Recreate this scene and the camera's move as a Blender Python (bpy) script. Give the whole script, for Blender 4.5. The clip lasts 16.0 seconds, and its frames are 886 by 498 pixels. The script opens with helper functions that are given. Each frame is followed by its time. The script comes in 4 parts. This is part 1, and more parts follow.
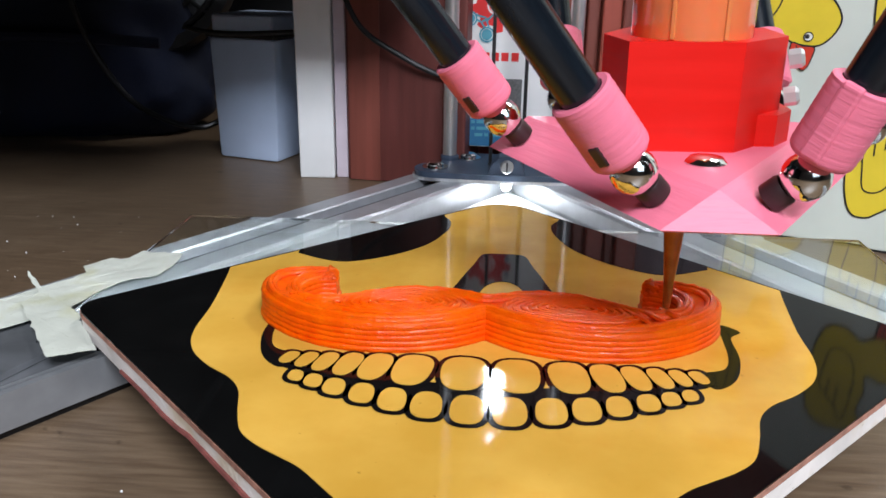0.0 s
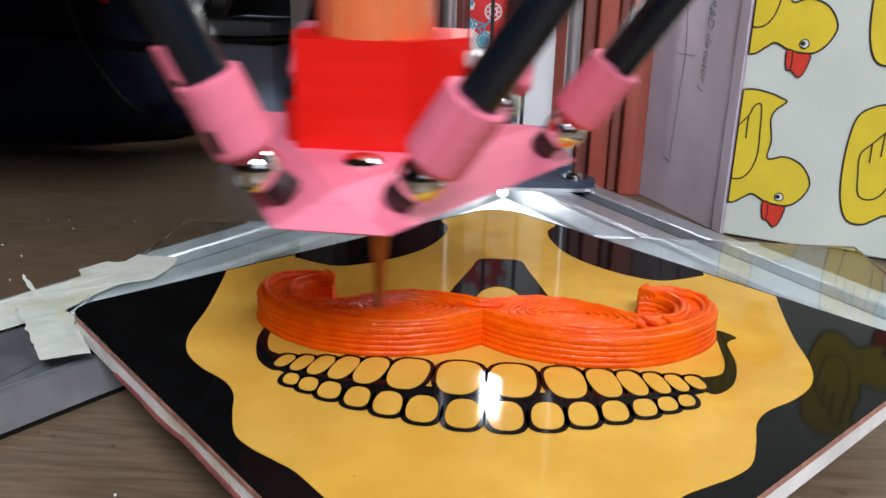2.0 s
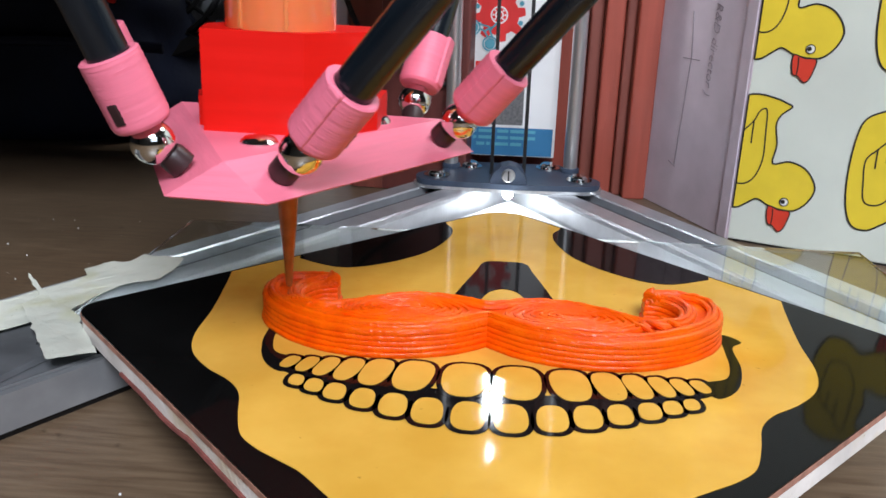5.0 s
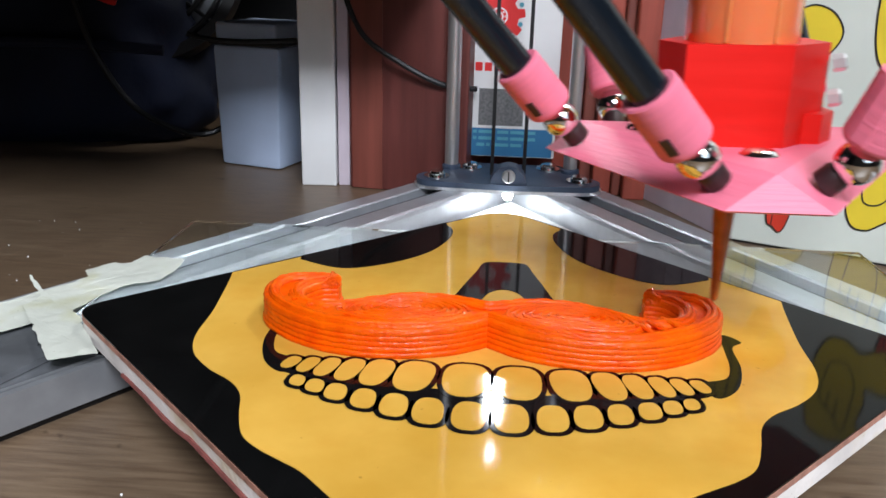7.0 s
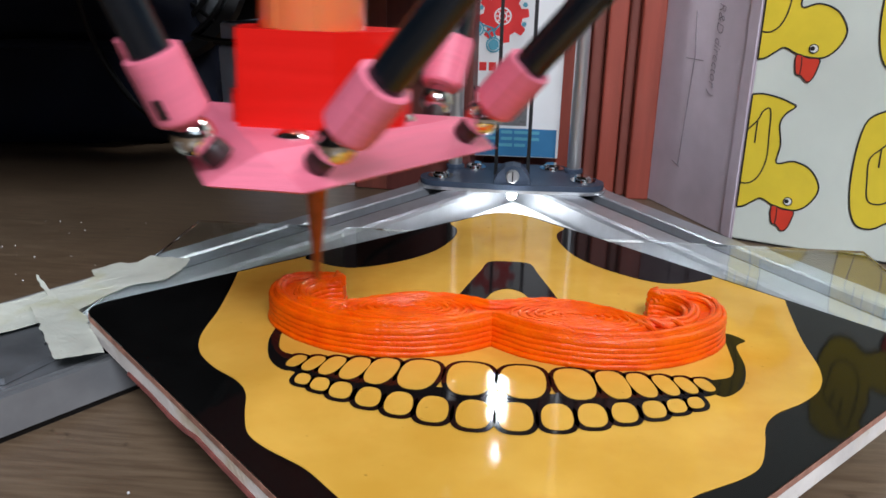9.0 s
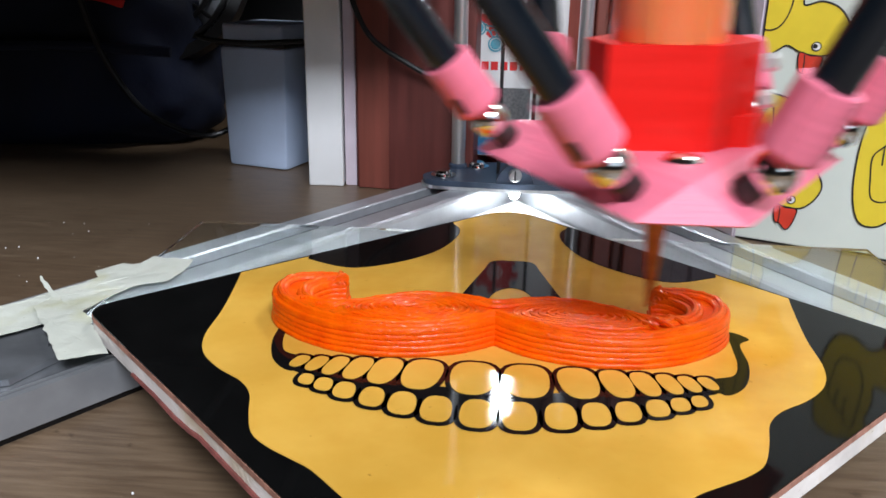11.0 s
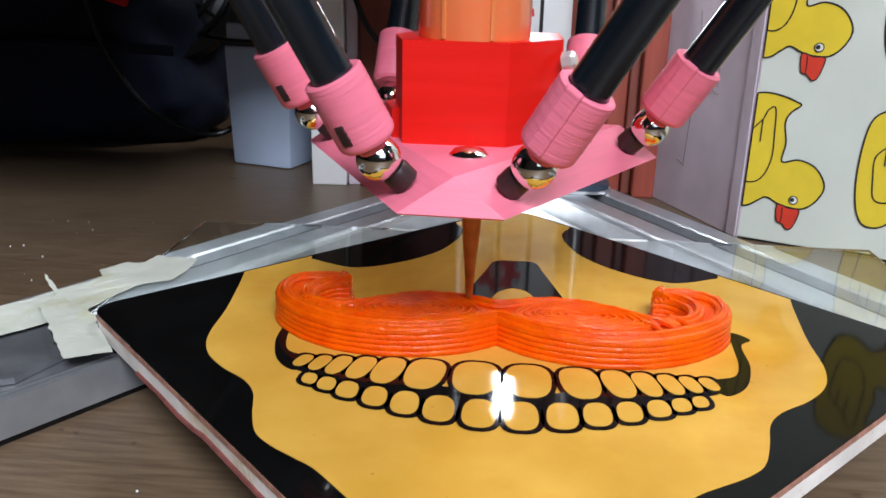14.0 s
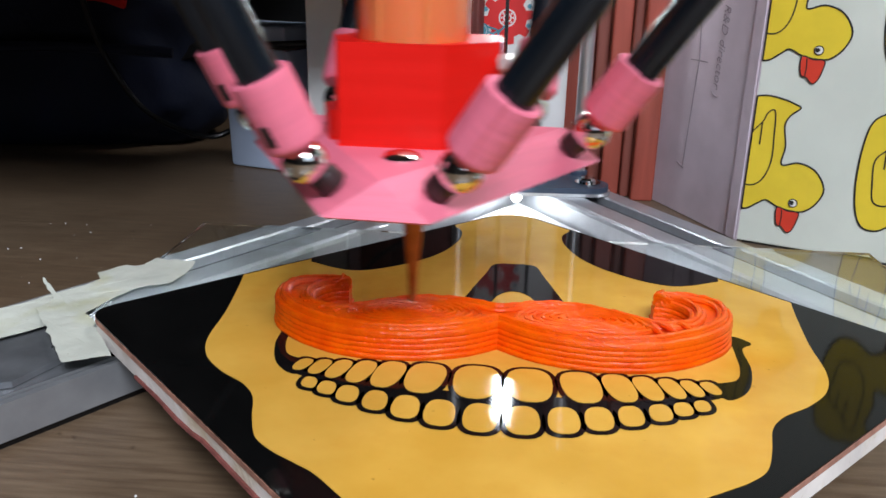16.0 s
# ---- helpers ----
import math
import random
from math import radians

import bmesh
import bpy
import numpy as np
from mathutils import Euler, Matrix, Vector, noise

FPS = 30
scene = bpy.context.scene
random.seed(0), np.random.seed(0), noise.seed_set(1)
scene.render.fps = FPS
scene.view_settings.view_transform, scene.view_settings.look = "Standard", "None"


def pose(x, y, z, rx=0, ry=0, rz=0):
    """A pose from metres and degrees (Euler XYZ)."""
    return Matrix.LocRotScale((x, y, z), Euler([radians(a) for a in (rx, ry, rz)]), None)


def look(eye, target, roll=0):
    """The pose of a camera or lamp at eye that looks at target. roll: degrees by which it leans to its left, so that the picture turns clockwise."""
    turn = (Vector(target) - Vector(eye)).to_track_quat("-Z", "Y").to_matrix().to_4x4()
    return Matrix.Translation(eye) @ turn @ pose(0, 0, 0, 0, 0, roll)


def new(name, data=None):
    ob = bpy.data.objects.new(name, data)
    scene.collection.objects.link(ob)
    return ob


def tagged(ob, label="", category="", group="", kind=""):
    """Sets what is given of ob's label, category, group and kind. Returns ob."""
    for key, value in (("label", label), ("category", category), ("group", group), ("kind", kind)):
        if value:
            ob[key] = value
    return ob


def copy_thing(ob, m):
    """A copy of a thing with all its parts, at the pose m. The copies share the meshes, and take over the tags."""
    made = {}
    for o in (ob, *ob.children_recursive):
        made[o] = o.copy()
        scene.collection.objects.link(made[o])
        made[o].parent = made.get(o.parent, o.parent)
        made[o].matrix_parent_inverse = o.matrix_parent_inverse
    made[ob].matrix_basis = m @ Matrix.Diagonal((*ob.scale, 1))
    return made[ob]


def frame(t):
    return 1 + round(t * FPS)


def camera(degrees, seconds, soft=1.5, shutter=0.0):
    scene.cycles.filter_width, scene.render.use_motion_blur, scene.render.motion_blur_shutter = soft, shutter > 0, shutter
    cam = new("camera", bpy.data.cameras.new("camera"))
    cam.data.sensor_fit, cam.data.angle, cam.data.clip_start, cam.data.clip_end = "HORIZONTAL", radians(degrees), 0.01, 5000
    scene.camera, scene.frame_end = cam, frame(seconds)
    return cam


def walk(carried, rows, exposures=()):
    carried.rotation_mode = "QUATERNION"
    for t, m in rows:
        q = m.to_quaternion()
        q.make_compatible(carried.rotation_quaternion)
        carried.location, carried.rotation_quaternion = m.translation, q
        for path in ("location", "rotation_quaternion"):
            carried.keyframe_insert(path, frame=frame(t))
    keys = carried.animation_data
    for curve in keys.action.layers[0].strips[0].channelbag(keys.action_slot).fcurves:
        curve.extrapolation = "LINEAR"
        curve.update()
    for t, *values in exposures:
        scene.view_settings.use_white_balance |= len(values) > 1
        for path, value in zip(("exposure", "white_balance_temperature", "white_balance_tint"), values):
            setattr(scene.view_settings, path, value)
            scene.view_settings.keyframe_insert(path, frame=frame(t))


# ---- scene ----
cam = camera(56.9, 16.0, 1.6, 0.8)
PATH = [
    (0, (0.0, -0.24, 0.112), (-0.139, 1.635, -0.569), 0.9),
    (0.5, (-0.001, -0.24, 0.111), (-0.136, 1.636, -0.568), 1.0),
    (1, (0.0, -0.24, 0.111), (-0.131, 1.637, -0.566), 1.1),
    (1.5, (0.0, -0.24, 0.111), (-0.13, 1.639, -0.563), 1.1),
    (2, (0.0, -0.24, 0.111), (-0.131, 1.642, -0.554), 1.2),
    (2.5, (0.0, -0.24, 0.11), (-0.135, 1.641, -0.554), 1.3),
    (3, (-0.001, -0.24, 0.11), (-0.137, 1.639, -0.562), 1.4),
    (3.5, (-0.001, -0.24, 0.11), (-0.136, 1.641, -0.556), 1.4),
    (4, (-0.001, -0.24, 0.111), (-0.134, 1.642, -0.552), 1.6),
    (6.5, (-0.001, -0.241, 0.111), (-0.143, 1.643, -0.544), 1.5),
    (7, (-0.001, -0.241, 0.111), (-0.139, 1.643, -0.545), 1.5),
    (7.5, (-0.001, -0.242, 0.111), (-0.144, 1.641, -0.549), 1.5),
    (8, (-0.001, -0.242, 0.11), (-0.145, 1.644, -0.541), 1.5),
    (8.5, (-0.001, -0.242, 0.11), (-0.146, 1.645, -0.537), 1.6),
    (9, (-0.001, -0.242, 0.111), (-0.149, 1.642, -0.545), 1.3),
    (11.5, (-0.001, -0.242, 0.111), (-0.156, 1.641, -0.546), 1.0),
    (12, (-0.001, -0.243, 0.111), (-0.157, 1.639, -0.547), 1.2),
    (12.5, (-0.001, -0.242, 0.111), (-0.16, 1.637, -0.553), 1.1),
    (13, (0.0, -0.243, 0.11), (-0.164, 1.642, -0.539), 1.1),
    (13.5, (-0.001, -0.243, 0.112), (-0.161, 1.64, -0.542), 1.2),
    (14, (-0.001, -0.243, 0.112), (-0.162, 1.638, -0.549), 1.1),
    (14.5, (-0.001, -0.242, 0.112), (-0.158, 1.64, -0.548), 1.2),
    (15, (0.0, -0.242, 0.111), (-0.162, 1.64, -0.545), 1.2),
    (15.5, (-0.001, -0.242, 0.112), (-0.16, 1.64, -0.545), 1.3),
    (16, (-0.002, -0.242, 0.112), (-0.157, 1.641, -0.544), 1.2),
]
EXPOSURE = [(0, 0.13), (0.5, 0.06), (1, -0.06), (1.5, -0.18), (2, -0.07), (2.5, 0.00), (3, 0.13), (3.5, 0.13), (4, 0.06), (6.5, 0.13), (7, 0.16), (7.5, 0.13), (8, 0.06), (8.5, -0.02), (9, -0.17),
            (11.3, 0.16), (12, 0.13), (12.5, 0.06), (13, 0.00), (13.5, -0.02), (14, 0.02), (14.5, -0.02), (15, 0.00), (15.5, -0.08), (16, -0.07)]
walk(cam, [(t, look(eye, target, roll)) for t, eye, target, roll in PATH], EXPOSURE)

TABLE = -0.0265      # table top; the tile's glazed face is z = 0
RAIL = -0.0115       # top of the aluminium rails


# ---- light ----
world = bpy.data.worlds.new("room_light")
scene.world = world
world.use_nodes = True
wn = world.node_tree.nodes["Background"]
wn.inputs[0].default_value = (0.45, 0.62, 1.0, 1)
wn.inputs[1].default_value = 0.03


def area(name, eye, target, sx, sy, power, color):
    d = bpy.data.lights.new(name, "AREA")
    d.shape, d.size, d.size_y, d.energy, d.color = "RECTANGLE", sx, sy, power, color
    o = new(name, d)
    o.matrix_world = look(eye, target)
    return o


# Unseen cool fill, added to brighten the box on the right.
area("fill_light", (0.50, -0.95, 0.56), (0.08, 0.05, 0), 0.6, 0.5, 1.8, (0.68, 0.82, 1.0))
# Unseen frontal key, set low so the moustache is lit under the head.
area("front_key_light", (0.18, -0.74, 0.76), (0.02, 0.06, 0.02), 0.46, 0.32, 15.6, (0.85, 0.90, 1.0))
# Unseen light over the back right, assumed from shadows that fall left.
area("back_right_light", (0.40, 0.34, 0.84), (-0.03, 0.0, 0), 0.26, 0.26, 3.6, (0.95, 0.96, 1.0))
led_glow = bpy.data.lights.new("led_light", "POINT")
led_glow.energy, led_glow.color, led_glow.shadow_soft_size = 0.012, (0.90, 0.96, 1.0), 0.003
new("led_light", led_glow).location = (0.002, 0.2080, -0.0150)


# ---- materials ----
def mat(name, color, rough=0.5, metal=0.0, vary=0.15, scale=60.0, bump=0.0, bscale=400.0, coat=0.0, stretch=(1, 1, 1), trans=0.0, sss=0.0, spec=0.5, second=None):
    m = bpy.data.materials.new(name)
    m.use_nodes = True
    nt = m.node_tree
    b = nt.nodes["Principled BSDF"]
    tc = nt.nodes.new("ShaderNodeTexCoord")
    mp = nt.nodes.new("ShaderNodeMapping")
    mp.inputs["Scale"].default_value = stretch
    nt.links.new(tc.outputs["Object"], mp.inputs[0])
    n1 = nt.nodes.new("ShaderNodeTexNoise")
    n1.inputs["Scale"].default_value, n1.inputs["Detail"].default_value = scale, 6
    nt.links.new(mp.outputs[0], n1.inputs[0])
    r = nt.nodes.new("ShaderNodeValToRGB")
    c2 = second or [min(1, c * (1 + vary)) for c in color]
    r.color_ramp.elements[0].position, r.color_ramp.elements[1].position = 0.35, 0.68
    r.color_ramp.elements[0].color = (*[c * (1 - vary) for c in color], 1)
    r.color_ramp.elements[1].color = (*c2, 1)
    nt.links.new(n1.outputs[0], r.inputs[0])
    nt.links.new(r.outputs[0], b.inputs["Base Color"])
    rr = nt.nodes.new("ShaderNodeMapRange")
    rr.inputs[3].default_value, rr.inputs[4].default_value = max(0.02, rough * 0.85), min(1, rough * 1.15)
    nt.links.new(n1.outputs[0], rr.inputs[0])
    nt.links.new(rr.outputs[0], b.inputs["Roughness"])
    b.inputs["Metallic"].default_value = metal
    b.inputs["Coat Weight"].default_value = coat
    b.inputs["Coat Roughness"].default_value = 0.04
    b.inputs["Transmission Weight"].default_value = trans
    b.inputs["Specular IOR Level"].default_value = spec
    if sss:
        b.inputs["Subsurface Weight"].default_value = sss
        b.inputs["Subsurface Radius"].default_value = (0.006, 0.002, 0.0008)
        b.inputs["Subsurface Scale"].default_value = 1.0
    if bump:
        n2 = nt.nodes.new("ShaderNodeTexNoise")
        n2.inputs["Scale"].default_value, n2.inputs["Detail"].default_value = bscale, 4
        nt.links.new(mp.outputs[0], n2.inputs[0])
        bp = nt.nodes.new("ShaderNodeBump")
        bp.inputs["Strength"].default_value, bp.inputs["Distance"].default_value = bump, 0.0006
        nt.links.new(n2.outputs[0], bp.inputs["Height"])
        nt.links.new(bp.outputs[0], b.inputs["Normal"])
    return m


def glow(name, color, strength):
    m = bpy.data.materials.new(name)
    m.use_nodes = True
    b = m.node_tree.nodes["Principled BSDF"]
    b.inputs["Emission Color"].default_value = (*color, 1)
    b.inputs["Emission Strength"].default_value = strength
    return m


def glass(name, color, rough=0.02):
    m = bpy.data.materials.new(name)
    m.use_nodes = True
    nt = m.node_tree
    b = nt.nodes["Principled BSDF"]
    b.inputs["Base Color"].default_value = (*color, 1)
    b.inputs["Roughness"].default_value = rough
    b.inputs["Transmission Weight"].default_value = 1.0
    b.inputs["IOR"].default_value = 1.2
    return m


M_TABLE = mat("walnut_table", (0.150, 0.098, 0.060), 0.38, vary=0.14, scale=55, bump=0.12, bscale=260, stretch=(0.8, 9, 9), second=(0.200, 0.140, 0.088))
M_BLACK = mat("black_glaze", (0.004, 0.004, 0.004), 0.06, vary=0.2, bump=0.04, bscale=45, spec=0.11)
M_YELLOW = mat("yellow_glaze", (0.68, 0.372, 0.050), 0.07, vary=0.13, scale=22, second=(0.76, 0.45, 0.085), bump=0.04, bscale=45, spec=0.14)
M_INK = mat("black_ink", (0.006, 0.005, 0.005), 0.06, vary=0.2, spec=0.13)
M_CLAY = mat("red_clay_edge", (0.42, 0.20, 0.14), 0.85, vary=0.3, scale=180, bump=0.6, bscale=700)
M_STREAK = mat("dark_clay_crumbs", (0.20, 0.055, 0.045), 0.9, vary=0.3, scale=180, bump=0.6, bscale=700)
M_CERAMIC = mat("white_biscuit", (0.84, 0.78, 0.73), 0.8, vary=0.14, scale=45, bump=0.5, bscale=500)
M_ORANGE = mat("orange_print", (0.94, 0.086, 0.0006), 0.22, vary=0.08, scale=120, bump=0.7, bscale=800, second=(1.0, 0.126, 0.0010), spec=0.26, sss=0.38)
M_PINK = mat("pink_print", (0.79, 0.180, 0.265), 0.50, vary=0.06, scale=90, bump=0.35, bscale=240, stretch=(0.3, 0.3, 6))
M_RED = mat("red_print", (0.67, 0.007, 0.003), 0.42, vary=0.03, scale=90, bump=0.05, bscale=240, stretch=(0.3, 0.3, 6), spec=0.35)
M_BARREL = mat("orange_barrel", (0.84, 0.22, 0.075), 0.14, vary=0.04, scale=14, stretch=(1, 1, 0.3), sss=0.4, coat=0.6)
M_NOZZLE = mat("amber_nozzle", (0.40, 0.125, 0.025), 0.22, vary=0.2, scale=200, sss=0.2)
M_CARBON = mat("carbon_tube", (0.006, 0.009, 0.013), 0.24, vary=0.35, scale=200, stretch=(1, 1, 0.2), spec=0.4)
M_CHROME = mat("chrome", (0.78, 0.77, 0.74), 0.09, metal=1.0, vary=0.05)
M_STEEL = mat("brushed_steel", (0.66, 0.66, 0.66), 0.32, metal=0.85, vary=0.10, scale=90, stretch=(6, 6, 0.3))
M_ALU = mat("anodised_aluminium", (0.52, 0.54, 0.57), 0.34, metal=0.6, vary=0.07, scale=120)
M_ALUDARK = mat("dull_steel_plate", (0.24, 0.25, 0.265), 0.26, metal=0.5, vary=0.35, scale=35)
M_MAGNET = mat("dark_magnet", (0.028, 0.010, 0.011), 0.45, vary=0.3, scale=150)
M_PLATE = mat("slate_blue_print", (0.045, 0.064, 0.10), 0.42, vary=0.15, scale=120, bump=0.3, bscale=500)
M_GREY_PAINT = mat("grey_zinc_sheet", (0.33, 0.34, 0.355), 0.34, metal=0.5, vary=0.12, scale=60)
M_BRIGHT = mat("zinc_bolt", (0.80, 0.80, 0.78), 0.35, metal=0.6, vary=0.06)
M_SLOT = mat("groove_shade_grey", (0.16, 0.17, 0.185), 0.45, metal=0.5, vary=0.15, scale=120)
M_RUBBER = mat("black_rubber", (0.008, 0.008, 0.009), 0.5, vary=0.3)
M_TAPE = mat("cream_masking_tape", (0.60, 0.62, 0.54), 0.60, vary=0.10, scale=45, bump=0.6, bscale=200)
M_PAPER = mat("white_paper", (0.80, 0.80, 0.79), 0.75, vary=0.04, scale=30)
M_WHITE = mat("white_plastic", (0.50, 0.60, 0.78), 0.5, vary=0.06, scale=30)
M_DUCKPAPER = mat("duck_wrapping_paper", (0.66, 0.70, 0.62), 0.55, vary=0.04, scale=25)
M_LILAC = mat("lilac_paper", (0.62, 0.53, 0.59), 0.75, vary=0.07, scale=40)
M_BROWN = mat("brown_cardboard", (0.125, 0.030, 0.024), 0.5, vary=0.2, scale=18, stretch=(6, 6, 0.5), bump=0.15, bscale=120)
M_BROWNLIGHT = mat("lighter_cardboard", (0.20, 0.052, 0.036), 0.5, vary=0.2, scale=18, stretch=(6, 6, 0.5))
M_REDBOARD = mat("red_corrugated_board", (0.33, 0.066, 0.042), 0.45, vary=0.16, scale=20, stretch=(7, 7, 0.4), bump=0.2, bscale=150)
M_NAVY = mat("navy_fabric", (0.0014, 0.0060, 0.026), 0.8, vary=0.4, scale=14, bump=0.5, bscale=260)
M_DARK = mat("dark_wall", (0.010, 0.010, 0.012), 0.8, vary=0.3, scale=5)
M_ROOM = mat("room_plaster", (0.22, 0.21, 0.20), 0.9, vary=0.08, scale=4)
M_DUCK = mat("duck_yellow", (0.80, 0.60, 0.035), 0.5, vary=0.05, scale=60)
M_BEAK = mat("beak_red", (0.68, 0.045, 0.02), 0.5, vary=0.08, scale=60)
M_LINE = mat("black_line", (0.012, 0.012, 0.012), 0.55)
M_PEN = mat("grey_pen", (0.30, 0.25, 0.28), 0.7)
M_BLUE = mat("flyer_blue", (0.03, 0.17, 0.34), 0.5, vary=0.06)
M_CYAN = mat("flyer_cyan", (0.10, 0.36, 0.46), 0.5, vary=0.06)
M_FLYRED = mat("flyer_red", (0.75, 0.03, 0.03), 0.5, vary=0.06)
M_GREY = mat("flyer_grey", (0.16, 0.16, 0.16), 0.6, vary=0.25, scale=600)
M_GLASS = glass("clear_glass", (0.93, 0.98, 0.96))
M_LED = glow("led_white", (0.88, 0.95, 1.0), 90)
M_LAMP = glow("lamp_strip", (0.90, 0.96, 1.0), 70)
M_FANGREY = mat("grey_fan_plastic", (0.20, 0.21, 0.23), 0.5, vary=0.1)
M_GRILLE = mat("black_plastic", (0.012, 0.012, 0.013), 0.35, vary=0.2)


def stained(m, tint, scale, low, high):
    """Blotches of a darker tint and small specks over a material's own colour."""
    nt = m.node_tree
    b = nt.nodes["Principled BSDF"]
    src = b.inputs["Base Color"].links[0].from_socket
    tc = nt.nodes.new("ShaderNodeTexCoord")
    for sc, lo, hi, col in ((scale, low, high, tint), (scale * 14, 0.70, 0.78, [c * 0.6 for c in tint])):
        n1 = nt.nodes.new("ShaderNodeTexNoise")
        n1.inputs["Scale"].default_value, n1.inputs["Detail"].default_value = sc, 5
        nt.links.new(tc.outputs["Object"], n1.inputs[0])
        r = nt.nodes.new("ShaderNodeMapRange")
        r.inputs[1].default_value, r.inputs[2].default_value = lo, hi
        nt.links.new(n1.outputs[0], r.inputs[0])
        mix = nt.nodes.new("ShaderNodeMix")
        mix.data_type, mix.blend_type = "RGBA", "MULTIPLY"
        nt.links.new(r.outputs[0], mix.inputs["Factor"])
        nt.links.new(src, mix.inputs["A"])
        mix.inputs["B"].default_value = (*col, 1)
        src = mix.outputs["Result"]
    nt.links.new(src, b.inputs["Base Color"])


stained(M_YELLOW, (0.84, 0.70, 0.42), 20, 0.50, 0.72)
stained(M_TABLE, (0.72, 0.68, 0.64), 7, 0.45, 0.70)
stained(M_CERAMIC, (0.80, 0.70, 0.52), 40, 0.55, 0.72)
stained(M_TAPE, (0.86, 0.84, 0.66), 55, 0.55, 0.75)


# ---- mesh helpers ----
def part(name, bm, material, parent=None, label="", smooth=False):
    me = bpy.data.meshes.new(name)
    bmesh.ops.recalc_face_normals(bm, faces=bm.faces)
    bm.to_mesh(me)
    bm.free()
    me.materials.append(material)
    if smooth:
        for p in me.polygons:
            p.use_smooth = True
        me.set_sharp_from_angle(angle=radians(38))
    o = new(name, me)
    if parent:
        o.parent = parent
    return tagged(o, label)


def thing(name, label, category, group="", kind="", at=None):
    o = new(name)
    o.empty_display_size = 0.01
    if at is not None:
        o.matrix_world = at
    return tagged(o, label, category, group, kind)


def bevel(bm, w, seg=2, angle=25):
    es = [e for e in bm.edges if len(e.link_faces) == 2 and e.calc_face_angle(0) > radians(angle)]
    bmesh.ops.bevel(bm, geom=es, offset=w, segments=seg, affect="EDGES", profile=0.5)
    return bm


def box(x0, y0, z0, x1, y1, z1, b=0.0, m=None):
    bm = bmesh.new()
    bmesh.ops.create_cube(bm, size=1)
    for v in bm.verts:
        v.co = Vector((x0 + (v.co.x + .5) * (x1 - x0), y0 + (v.co.y + .5) * (y1 - y0), z0 + (v.co.z + .5) * (z1 - z0)))
    if b:
        bevel(bm, b)
    if m is not None:
        bm.transform(m)
    return bm


def prism(pts, z0, z1, b=0.0, m=None):
    bm = bmesh.new()
    low = [bm.verts.new((x, y, z0)) for x, y in pts]
    top = [bm.verts.new((x, y, z1)) for x, y in pts]
    bm.faces.new(low[::-1])
    bm.faces.new(top)
    n = len(pts)
    for i in range(n):
        bm.faces.new((low[i], low[(i + 1) % n], top[(i + 1) % n], top[i]))
    if b:
        bevel(bm, b)
    if m is not None:
        bm.transform(m)
    return bm


def lathe(profile, n=32, m=None, cap=True):
    bm = bmesh.new()
    rings = []
    for r, z in profile:
        rings.append([bm.verts.new((r * math.cos(2 * math.pi * i / n), r * math.sin(2 * math.pi * i / n), z)) for i in range(n)])
    for a, c in zip(rings, rings[1:]):
        for i in range(n):
            bm.faces.new((a[i], a[(i + 1) % n], c[(i + 1) % n], c[i]))
    if cap:
        bm.faces.new(rings[0][::-1])
        bm.faces.new(rings[-1])
    if m is not None:
        bm.transform(m)
    return bm


def spline(pts, n=8, closed=True):
    """A smooth curve through the points."""
    out, k = [], len(pts)
    P = [Vector(p) for p in pts]
    for i in range(k if closed else k - 1):
        a, b, c, d = (P[(i + j) % k] if closed else P[max(0, min(k - 1, i + j))] for j in (-1, 0, 1, 2))
        for s in range(n):
            t = s / n
            out.append(0.5 * (2 * b + (c - a) * t + (2 * a - 5 * b + 4 * c - d) * t * t + (3 * b - a - 3 * c + d) * t ** 3))
    if not closed:
        out.append(P[-1])
    return out


def tube(path, r, n=10, closed=False, flat=1.0, bm=None):
    bm = bm or bmesh.new()
    P = [Vector(p) for p in path]
    rings, k = [], len(P)
    for i, p in enumerate(P):
        d = (P[(i + 1) % k] - P[i - 1]) if closed else (P[min(k - 1, i + 1)] - P[max(0, i - 1)])
        d.normalize()
        side = d.cross(Vector((0, 0, 1)))
        if side.length < 1e-4:
            side = d.cross(Vector((0, 1, 0)))
        side.normalize()
        up = side.cross(d)
        rings.append([bm.verts.new(p + side * r * math.cos(2 * math.pi * j / n) + up * r * flat * math.sin(2 * math.pi * j / n)) for j in range(n)])
    for i in range(k if closed else k - 1):
        a, c = rings[i], rings[(i + 1) % k]
        for j in range(n):
            bm.faces.new((a[j], a[(j + 1) % n], c[(j + 1) % n], c[j]))
    if not closed:
        bm.faces.new(rings[0][::-1])
        bm.faces.new(rings[-1])
    return bm


def flat(pts, z, thick=0.0002, m=None):
    """A thin printed shape whose face is at z."""
    return prism([(p[0], p[1]) for p in pts], z - thick, z, 0, m)


